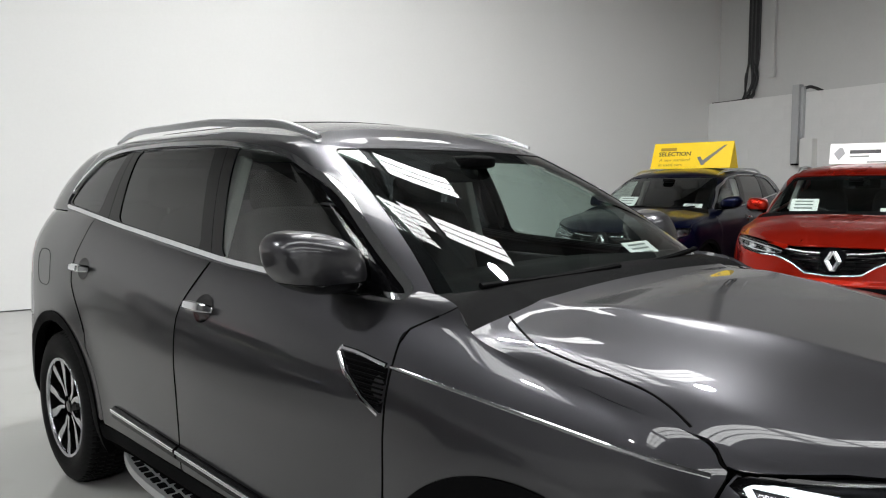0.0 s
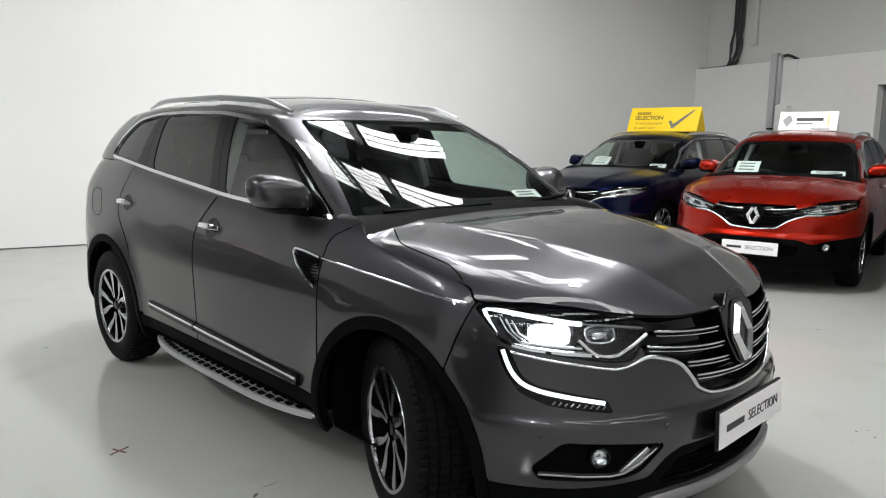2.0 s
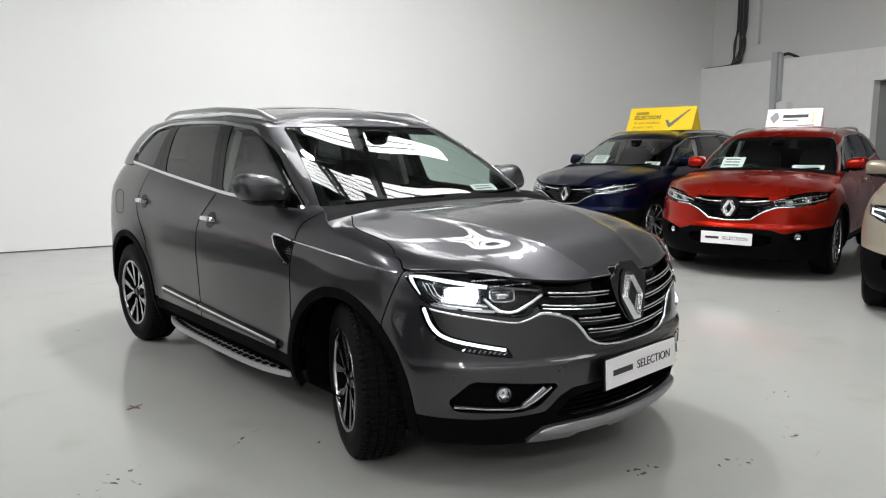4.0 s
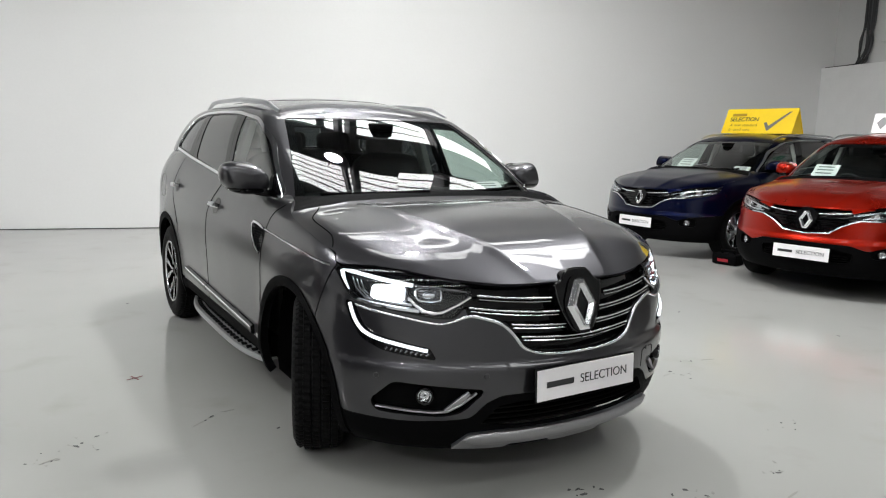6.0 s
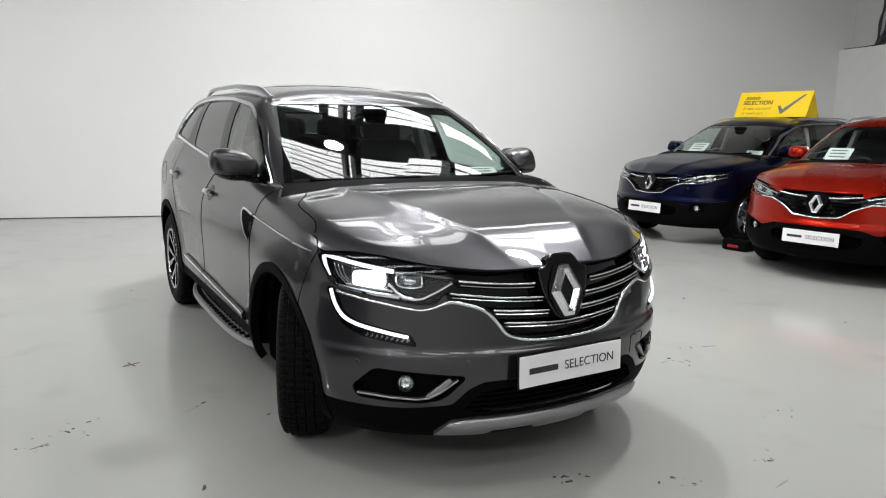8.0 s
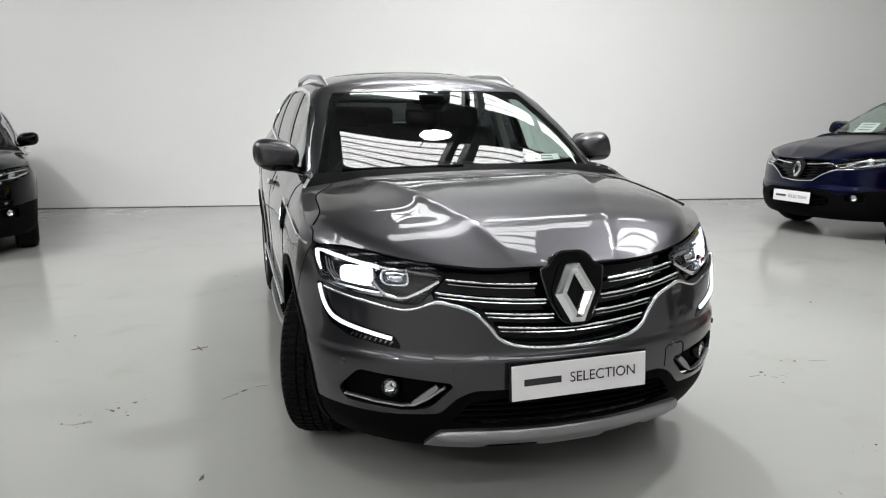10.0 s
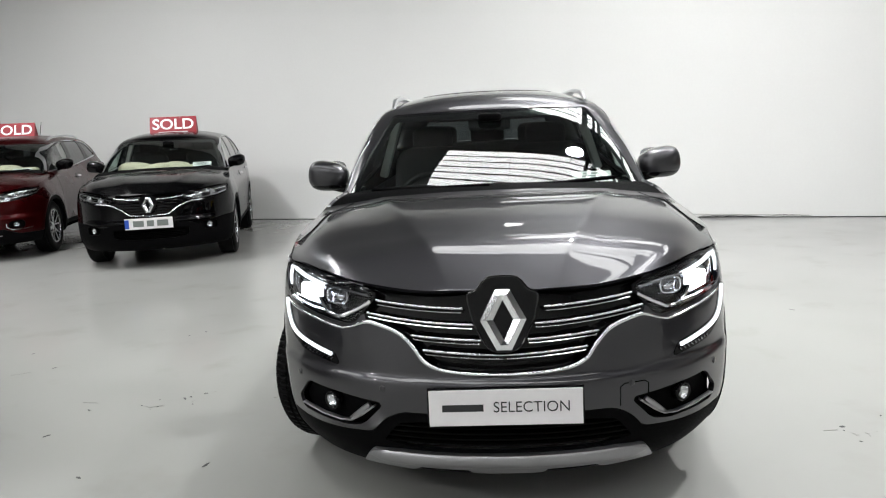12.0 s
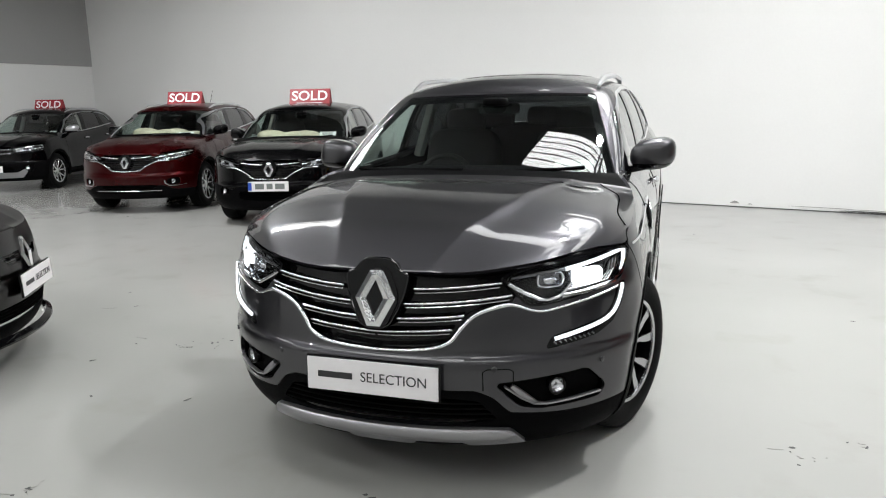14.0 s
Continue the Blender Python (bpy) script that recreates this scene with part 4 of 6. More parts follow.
            # bright tray under the block and the blade that turns up into the inner point
            for nm, run, w_, o_ in (("chrome_tray", [(0.838, 0.823), (0.76, 0.816), (0.66, 0.806), (0.575, 0.800)], 0.020, -0.018), ("chrome_shelf", [(0.80, 0.836), (0.70, 0.828), (0.60, 0.822)], 0.010, -0.026),
                                    ("chrome_blade", [(0.612, 0.850), (0.586, 0.822), (0.560, 0.800), (0.520, 0.793), (0.490, 0.797), (0.434, 0.825), (0.385, 0.854)], 0.0125, -0.012)):
                pts, nr = zip(*[fr(a, z, o_) for a, z in run])
                sweep(nm, pts, nr, bar_prof(w_, 0.03), REFLECTOR, hl, scale=sc)
            # the running light hangs under the lamp in a black wedge with a faceted foot
            strip = [(0.868, 0.812), (0.850, 0.755), (0.815, 0.712), (0.760, 0.690), (0.660, 0.670), (0.553, 0.650)]
            zz = curve(*[(i, p[1]) for i, p in enumerate(strip)])
            aa = curve(*[(i, p[0]) for i, p in enumerate(strip)])
            pts, nr = zip(*[fr(float(aa(i)), float(zz(i)), 0.006) for i in np.linspace(0, 5, 31)])
            rl = sweep("running_light", pts, nr, bar_prof(0.0122, 0.012), DRL if lit else LENS, car, "lit white running light", scale=sc)
            wedge = rounded([(0.846, 0.820), (0.892, 0.822), (0.874, 0.748), (0.828, 0.680), (0.735, 0.643), (0.522, 0.612), (0.545, 0.660), (0.660, 0.683), (0.765, 0.704), (0.812, 0.732)], 1, 0.01)
            put("surround", both(inside(aA, Z, wedge), sd), GLOSSBLACK, off=0.003, flange=0.01, parent=rl)
            for i in range(9):
                a0 = 0.560 + 0.020 * i
                pts, nr = zip(*[fr(a, z, 0.004) for a, z in ((a0, 0.630 + 0.11 * (a0 - 0.56)), (a0 - 0.012, 0.640 + 0.11 * (a0 - 0.56)))])
                sweep("facet", pts, nr, bar_prof(0.006, 0.004), LAMPGREY, rl, scale=sc)
        else:
            for a, z in ((ax(0.72), 0.875), (ax(0.56), 0.848)):
                p, n_ = fr(a, z, -0.035)
                rot = Vector((0, -1, 0)).rotation_difference(Vector((n_[0], n_[1], 0))).to_matrix().to_4x4() @ pose(0, 0, 0, 0, 0, -90)
                v, f = lathe([(0.036, -0.02), (0.036, 0.012), (0.030, 0.014), (0.022, 0.0), (0.0, 0.012)], 24)
                mesh_part("projector", [np.array(Matrix.Translation(p * sc) @ rot @ Vector(u)) for u in v], f, REFLECTOR, hl)
            strip = [(ax(0.42), 0.842), (ax(0.55), 0.872), (ax(0.70), 0.905), (0.90, 0.925), (0.885, 0.885), (ax(0.76), 0.855)]
            pts, nr = zip(*[fr(a, z, -0.014) for a, z in strip])
            sweep("light_guide", pts, nr, bar_prof(0.012, 0.010), DRL if lit else REFLECTOR, hl, scale=sc)
            pts, nr = zip(*[fr(a, z, -0.022) for a, z in ((ax(0.48), 0.822), (ax(0.60), 0.828), (ax(0.72), 0.848), (0.86, 0.878))])
            sweep("chrome_blade", pts, nr, bar_prof(0.014, 0.016), REFLECTOR, hl, scale=sc)

    # bright work of the grille
    if face == "large":
        for z0, z1, x0, x1 in ((0.856, 0.834, 0.45, 0.14), (0.812, 0.780, 0.485, 0.105), (0.742, 0.727, 0.325, 0.08), (0.692, 0.676, 0.285, 0.0)):
            for s in (-1, 1):
                pts, nr = zip(*[bs["front"](s * a, z1 + (z0 - z1) * ((a - ax(x1)) / (ax(x0) - ax(x1))) ** 1.5, -0.014) for a in np.linspace(ax(x1), ax(x0), 15)])
                sl = sweep("grille_slat", pts, nr, bar_prof(0.010, 0.034), GLOSSBLACK, car, scale=sc)
                pts, nr = zip(*[bs["front"](s * a, z1 + (z0 - z1) * ((a - ax(x1)) / (ax(x0) - ax(x1))) ** 1.5 + 0.004, 0.004) for a in np.linspace(ax(x1), ax(x0), 15)])
                sweep("chrome_edge", pts, nr, [(a * 0.0042, b * 0.004) for a, b in ring_prof(1.0, 10)], CHROME, sl, scale=sc)
                pts, nr = zip(*[bs["front"](s * a, z1 + (z0 - z1) * ((a - ax(x1)) / (ax(x0) - ax(x1))) ** 1.5 - 0.0095, 0.002) for a in np.linspace(ax(x1) + 0.004, ax(x0) - 0.006, 15)])
                sweep("chrome_edge", pts, nr, [(a * 0.0026, b * 0.003) for a, b in ring_prof(1.0, 8)], CHROME, sl, scale=sc)
        u = [(0.840, 0.808), (0.735, 0.790), (0.616, 0.772), (0.550, 0.760), (0.500, 0.754), (0.455, 0.763), (0.420, 0.777), (0.390, 0.784), (0.335, 0.771), (0.285, 0.748), (ax(0.315), 0.70), (ax(0.28), 0.654), (ax(0.21), 0.625), (ax(0.10), 0.614), (0, 0.612)]
        ua, uz = curve(*[(i, p[0]) for i, p in enumerate(u)]), curve(*[(i, p[1]) for i, p in enumerate(u)])
        run = [(float(ua(i)), float(uz(i))) for i in np.linspace(0, len(u) - 1, 61)]
        run = [(-a, z) for a, z in run] + run[-2::-1]
        pts, nr = zip(*[bs["front"](a, z, 0.004) for a, z in run])
        thin = [0.55 + 0.45 * float(smoothstep(0.46, 0.38, abs(a))) for a, z in run]
        sweep("chrome_frame", pts, nr, [(a * 0.0080, b * 0.008) for a, b in ring_prof(1.0, 12)], CHROME, car, "bright chrome grille frame", scale=sc, grow=thin)
        # black shield behind the emblem
        shield = rounded([(-0.125, 0.076), (-0.090, 0.086), (-0.066, 0.118), (-0.044, 0.134), (0.044, 0.134), (0.066, 0.118), (0.090, 0.086), (0.125, 0.076), (0.104, -0.02), (0.050, -0.122), (-0.050, -0.122), (-0.104, -0.02)], 2, 0.03)
        flat_part("emblem_shield", shield, 0.050, GLOSSBLACK, car, pose(plate_x / 2, -0.905, logo_z, -15))
        m_ = pose(plate_x / 2, -0.905, logo_z, -15)
        sweep("shield_edge", [np.array(m_ @ Vector((x, -0.047, z))) for x, z in shield], [(0, -0.97, 0.26)] * len(shield), ring_prof(0.0045, 8), PIANO, car, closed=True)
        rim_ = rounded([(-0.094, 0.0), (-0.045, 0.116), (0.045, 0.116), (0.094, 0.0), (0.044, -0.114), (-0.044, -0.114)], 2, 0.02)
        flat_part("emblem_plinth", rim_, 0.012, GLOSSBLACK, car, pose(plate_x / 2, -0.9505, logo_z, -15))
        emblem(car, (plate_x / 2, -0.962, logo_z), logo, -15)
        # skid plate
        skid = [(-0.5, 0.324), (ax(0.40), 0.324), (ax(0.505), 0.316), (ax(0.565), 0.252), (ax(0.36), 0.247), (ax(0.33), 0.262), (ax(0.15), 0.262), (ax(0.13), 0.246), (-0.5, 0.246)]
        put("skid_plate", both(inside(aA, Z, skid), nose), SKID, "satin silver skid plate", off=0.017, flange=0.03)
        pts, nr = zip(*[bs["front"](a, 0.297 - 0.010 * abs(a) ** 2, 0.014) for a in np.linspace(-ax(0.515), ax(0.515), 41)])
        sweep("skid_lip", pts, nr, [(0.030 * math.cos(t), 0.016 * math.sin(t)) for t in np.linspace(0, 2 * math.pi, 15)[:-1]], SKID, car, scale=sc,
              grow=[min(1.0, 0.25 + 6 * (1 - abs(t))) for t in np.linspace(-1, 1, 41)])
        # chrome line round the fog lamp
        for s in (-1, 1):
            run = [(ax(0.80), 0.416), (ax(0.70), 0.410), (ax(0.62), 0.406), (ax(0.575), 0.412), (ax(0.53), 0.440), (ax(0.475), 0.486)]
            pts, nr = zip(*[bs["front"](s * a, z, -0.006) for a, z in run])
            sweep("fog_trim", pts, nr, bar_prof(0.007, 0.016), SKID, car, scale=sc)
            pts, nr = zip(*[bs["front"](s * a, z, -0.012) for a, z in ((ax(0.585), 0.412), (ax(0.555), 0.434), (ax(0.525), 0.460), (ax(0.50), 0.484))])
            sweep("fog_blade", pts, nr, bar_prof(0.024, 0.016), SKID, car, scale=sc, grow=[0.5, 0.9, 1.0, 0.7])
        # round parking sensors and the towing cover
        for a, z in ((ax(0.80), 0.545), (ax(0.44), 0.555)):
            for s in (-1, 1):
                p, n_ = bs["front"](s * a, z, 0.001)
                rot = Vector((1, 0, 0)).rotation_difference(Vector(n_)).to_matrix().to_4x4()
                v, f = lathe([(0.011, -0.004), (0.011, 0.001), (0.009, 0.002), (0.0, 0.002)], 16)
                mesh_part("parking_sensor", [np.array(Matrix.Translation(p) @ rot @ Vector(k)) for k in v], f, color, car)
        path = [(ax(0.40), 0.475), (ax(0.40), 0.545), (ax(0.415), 0.555), (ax(0.49), 0.555), (ax(0.505), 0.545), (ax(0.505), 0.49)]
        pts, nr = zip(*[bs["front"](a, z, -0.001) for a, z in path])
        sweep("towing_cover_seam", pts, nr, ring_prof(0.0022, 6), VOID, car)
    else:
        if face == "rugged":
            lines = [[(ax(0.40), 0.85), (ax(0.2), 0.85), (0, 0.85)], [(ax(0.40), 0.775), (ax(0.2), 0.772), (0, 0.77)]]
        else:
            lines = [[(ax(0.60), 0.800), (ax(0.46), 0.793), (ax(0.39), 0.768), (ax(0.31), 0.728), (ax(0.215), 0.655), (0, 0.640)], [(ax(0.38), 0.862), (ax(0.22), 0.842), (0, 0.835)]]
        if face == "hatch":
            lines = []
            pts, nr = zip(*[bs["front"](a, 0.262, 0.070 - 0.035 * abs(a)) for a in np.linspace(-1.02, 1.02, 41)])
            sweep("splitter", pts, nr, bar_prof(0.034, 0.05), GLOSSBLACK, car, "black front splitter", scale=sc)
        if face in ("hatch", "carrier"):
            for s in (-1, 1):
                hook = [(ax(0.80), 0.435), (ax(0.72), 0.422), (ax(0.60), 0.420), (ax(0.55), 0.455), (ax(0.55), 0.505)]
                pts, nr = zip(*[bs["front"](s * a, z, 0.004) for a, z in hook])
                sweep("fog_trim", pts, nr, bar_prof(0.026 if face == "hatch" else 0.010, 0.014), CHROME, car, "chrome fog lamp trim", scale=sc)
        if face == "carrier":
            pts, nr = zip(*[bs["front"](a, 0.352, 0.006) for a in np.linspace(-ax(0.50), ax(0.50), 31)])
            sweep("chrome_line", pts, nr, bar_prof(0.010, 0.010), CHROME, car, scale=sc)
        for u in lines:
            run = [(-a, z) for a, z in u] + u[-2::-1]
            pts, nr = zip(*[bs["front"](a, z, 0.004) for a, z in run])
            sweep("chrome_frame", pts, nr, [(a_ * 0.007, b_ * 0.007) for a_, b_ in ring_prof(1.0, 10)], BADGE, car, scale=sc)
        for z in np.linspace(0.67, 0.81, 5):
            a1 = ax(0.20) + (z - 0.66) * 0.9
            pts, nr = zip(*[bs["front"](a, z, -0.022) for a in np.linspace(-a1, a1, 11)])
            sweep("grille_slat", pts, nr, bar_prof(0.012, 0.03), GLOSSBLACK, car, scale=sc)
        if face in ("crossover", "carrier"):
            keystone = rounded([(-0.105, 0.062), (-0.070, 0.082), (-0.040, 0.108), (0.040, 0.108), (0.070, 0.082), (0.105, 0.062), (0.085, -0.03), (0.040, -0.100), (-0.040, -0.100), (-0.085, -0.03)], 2, 0.02)
            flat_part("emblem_shield", keystone, 0.045, GLOSSBLACK, car, pose(*tuple(np.array((0, -0.915, logo_z)) * sc), -12))
        emblem(car, tuple(np.array((0, -0.968, logo_z)) * sc), logo, -12)
        if face == "rugged":
            skid = [(-0.5, 0.40), (ax(0.50), 0.40), (ax(0.62), 0.47), (ax(0.66), 0.42), (ax(0.58), 0.30), (-0.5, 0.29)]
            put("skid_plate", both(inside(aA, Z, skid), nose), SKID, "satin silver skid plate", off=0.017, flange=0.03)
    if plate:
        show_plate(car, tuple(np.array((plate_x, -1.018, plate_z)) * sc), -3, words=words)

    # bonnet: crowned top and the strip that turns down over the wing
    C, CN, cs = bs["bonnet"]
    rear_edge = C[..., 1] - (0.155 + 0.02 * np.cos(C[..., 0] * 2.2))
    bon = patch("bonnet", C, CN, cs, both(rear_edge, -0.936 - C[..., 1]), color, car, "", 0.0, 0.014, sc)
    for s in (-1, 1):
        for D in pieces(both(hood_side + gap, -s * X)):
            put("bonnet_edge", D, color, flange=0.012, parent=bon)
    patch("bonnet_lining", C, CN, cs, both(C[..., 1] - 0.13, -0.930 - C[..., 1]), VOID, bon, "", -0.022, 0, sc)
    patch("cowl", C, CN, cs, both(-rear_edge + 0.004, C[..., 1] - 0.66), PLASTIC, car, "", -0.012, 0, sc)
    for s in (-1, 1):
        sd = -s * X
        put("wing", both(sd, -nose + gap, Y - front_door + 0.14 * smoothstep(1.05, 1.15, Z) + gap, arch_r - arch_f, -hood_side + gap, -dlamp + gap, -(Z - 0.32)), color)
        for r_, nm in ((arch_f, "front"), (arch_r_, "rear")):
            put("arch_trim", both(sd, r_ - arch_r + 0.001, arch_r - 0.047 - r_, 0.25 - Z), PLASTIC, "black plastic wheel arch trim", off=0.006, flange=0.04)
        split = 1.455 - 0.08 * smoothstep(0.95, 1.15, Z)
        rear_line = 2.30 + 0.16 * smoothstep(0.75, 1.0, Z) - 0.04 * smoothstep(1.0, 1.2, Z)
        door_f = both(sd, front_door - 0.14 * smoothstep(1.05, 1.15, Z) - Y + gap, Y - split + gap, -dsill + gap, arch_r - arch_f)
        door_r = both(sd, split - Y + gap, Y - rear_line + gap, -dsill + gap, arch_r + 0.045 - arch_r_)
        put("front_door", door_f, color)
        put("rear_door", door_r, color)
        put("sill", both(sd, dsill + gap, 0.338 - Z, 0.30 - Y, Y - 2.42, arch_r - arch_f, arch_r - arch_r_), PLASTIC)
        put("rear_quarter", both(sd, np.minimum(rear_line - Y, arch_r_ - arch_r - 0.045) + gap, arch_r - arch_r_, Y - 3.04, 0.42 - Z, 2.0 - Y), color)
        put("tail_lamp", both(sd, 3.045 - Y, 0.97 - Z, Z - 1.12, np.abs(X) * -1 + 0.45), TAIL, "red tail lamp")
        pts, nr = [], []
        door_handle(car, bs, 1.31, 1.008, s, sc)
        door_handle(car, bs, 2.35, 1.052, s, sc)
        door_mirror(car, s, mirror or color, sc=sc)
    put("tailgate", both(3.045 - Y, 0.66 - Z, -both(0.97 - Z, Z - 1.12, 0.45 - np.abs(X))), color)
    put("rear_bumper", both(3.045 - Y, Z - 0.655, arch_r - arch_r_), PLASTIC)
    part("number_plate_light", box_bm((0.4, 0.02, 0.03), (0, 3.54 * sc[1], 0.85 * sc[2]), 0.005), GLOSSBLACK, car)

    # cabin: pillars, windows, bright frame
    gX, gY, gZ = G[..., 0], G[..., 1], G[..., 2]
    dlo, scr = inside(gY, gZ, DLO + np.array([[ws - 0.18, 0]]) * smoothstep(1.6, 0.8, DLO[:, :1])), inside(np.abs(gX), gZ, SCREEN if face == "large" else WIDE_SCREEN)
    frontside = gY < 1.35
    dscr = np.where(frontside, scr, 1.0)
    side_on = np.where((gY > ws + 0.16) & (np.abs(gX) > 0.55) & (gY < 3.2), dlo, 1.0)
    rearwin = np.where(gY > 3.0, inside(np.abs(gX), gZ, [(-0.3, 1.32), (0.60, 1.32), (0.52, 1.50), (-0.3, 1.51)]), 1.0)
    putg("cabin_frame", both(-dscr, -side_on, -rearwin), color, flange=0.012)
    putg("windscreen", dscr + 0.003, GLASS, "tinted windscreen", off=-0.003, flange=0).visible_shadow = False
    putg("windscreen_border", both(dscr + 0.001, -(dscr + 0.038)), GLOSSBLACK, off=-0.009, flange=0)
    putg("rear_window", rearwin + 0.003, PRIVACY, off=-0.003, flange=0)
    for s in (-1, 1):
        sd = -s * gX
        fw, rw, qw = [np.where(side_on < 0.5, inside(gY, gZ, w + np.array([[ws - 0.18, 0]]) * smoothstep(1.6, 0.8, w[:, :1])), 1.0) for w in (WIN_F, WIN_R, WIN_Q)]
        cut_b, cut_c = gY - 1.394 - 0.275 * (gZ - 1.17), gY - 2.312 + 0.02 * (gZ - 1.25)
        for a, b in ((-9.0, cut_b + 0.0015), (0.0015 - cut_b, cut_c + 0.0015), (0.0015 - cut_c, -9.0)):
            for D in pieces(both(sd, side_on + 0.014, -fw, -rw, -qw, np.zeros(gX.shape) + a, np.zeros(gX.shape) + b)):
                putg("window_frame", D, GLOSSBLACK, off=-0.006, flange=0.006)
        putg("chrome_window_line", both(sd, side_on - 0.002, -(side_on + 0.015)), CHROME if face == "large" else SATIN, "bright chrome window line", off=0.003, flange=0.01)
        putg("front_window", both(sd, fw - 0.004), GLASS, "tinted side window", off=-0.010, flange=0).visible_shadow = False
        putg("rear_window", both(sd, rw - 0.004), PRIVACY, "dark privacy glass", off=-0.010, flange=0)
        putg("quarter_window", both(sd, qw - 0.004), PRIVACY, "dark privacy glass", off=-0.010, flange=0)
    R, RN, rs = bs["roof"]
    rx, ry = R[..., 0], R[..., 1]
    top = inside(rx, ry, rounded([(-0.46, 1.42), (0.46, 1.42), (0.47, 2.75), (-0.47, 2.75)], 2)) if face == "large" else np.full(rx.shape, 1.0)
    patch("roof", R, RN, rs, both(-top, np.full(rx.shape, -1.0)), color, car, "", 0.0, 0.01, sc)
    if face == "large":
        patch("glass_roof", R, RN, rs, top + 0.004, GLOSSBLACK, car, "black glass roof panel", 0.002, 0.01, sc)
    if rails:
        for s in (-1, 1):
            pts = []
            for t in np.linspace(0, 1, 30):
                y = 1.06 + t * 1.66
                lift = 0.022 * min(1, math.sin(math.pi * t) * 3.2)
                pts.append((s * (0.595 - 0.02 * (2 * t - 1) ** 2), y, float(np.interp(y, [1.06, 1.3, 1.75, 2.4, 2.8], [1.578, 1.614, 1.640, 1.636, 1.606])) + lift))
            sweep("roof_rail", pts, [(s * 0.3, 0, 1)] * 30, [(-0.019, -0.012), (0.019, -0.012), (0.017, 0.006), (0.008, 0.013), (-0.008, 0.013), (-0.017, 0.006)], SATIN, car,
                  "satin silver roof rail", scale=sc, grow=[0.5 + 0.5 * min(1, 8 * min(t, 1 - t)) for t in np.linspace(0, 1, 30)])
    # wipers
    for x0, x1, y0 in ((-0.62, -0.02, 0.25), (0.02, 0.60, 0.24)):
        pts = [(x0 + (x1 - x0) * t, ws + 0.085 + 0.10 * abs(x0 + (x1 - x0) * t) ** 2 - 0.02 * t, 1.146 + 0.018 * t + 0.03 * abs(x0 + (x1 - x0) * t) ** 2) for t in np.linspace(0, 1, 10)]
        sweep("wiper", pts, [(0, -0.5, 0.8)] * 10, bar_prof(0.016, 0.014), PLASTIC, car, scale=sc)
    # underside and wheel wells, with the shade under the car put into their near-black
    ub = new("underbody")
    ub.parent = car
    k = lambda v: tuple(np.array(v) * sc)
    part("floor_pan", box_bm(k((1.64, 1.72, 0.12)), k((0, 1.36, 0.33))), VOID, ub)
    part("engine_bay", box_bm(k((1.08, 0.95, 0.50)), k((0, -0.05, 0.58))), VOID, ub)
    part("firewall", box_bm(k((1.40, 0.05, 0.62)), k((0, 0.42, 0.74))), VOID, ub)
    part("rear_floor", box_bm(k((1.08, 1.30, 0.66)), k((0, 2.95, 0.66))), VOID, ub)
    part("front_panel", box_bm(k((1.30, 0.10, 0.40)), k((0, -0.56, 0.46))), VOID, ub)
    part("rear_panel", box_bm(k((1.0, 0.2, 0.4)), k((0, 3.28, 0.55))), VOID, ub)
    for yc in (FA, RA):
        for s in (-1, 1):
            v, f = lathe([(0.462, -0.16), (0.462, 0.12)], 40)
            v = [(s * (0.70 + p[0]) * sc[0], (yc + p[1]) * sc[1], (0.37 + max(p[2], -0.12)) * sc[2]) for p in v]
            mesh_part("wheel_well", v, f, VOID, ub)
    wx = 0.80 * sc[0]
    for s in (-1, 1):
        wheel(car, s * (wx - 0.025), FA * sc[1], radius, steer=steer, kind=wheels, fine=fine, spin=0.35, lift=wheel_lift)
        wheel(car, s * wx, RA * sc[1], radius, kind=wheels, fine=fine, spin=1.0 + 0.3 * s)
    cabin_inside(car, scale, ws, cover=cover)
    return car, bs


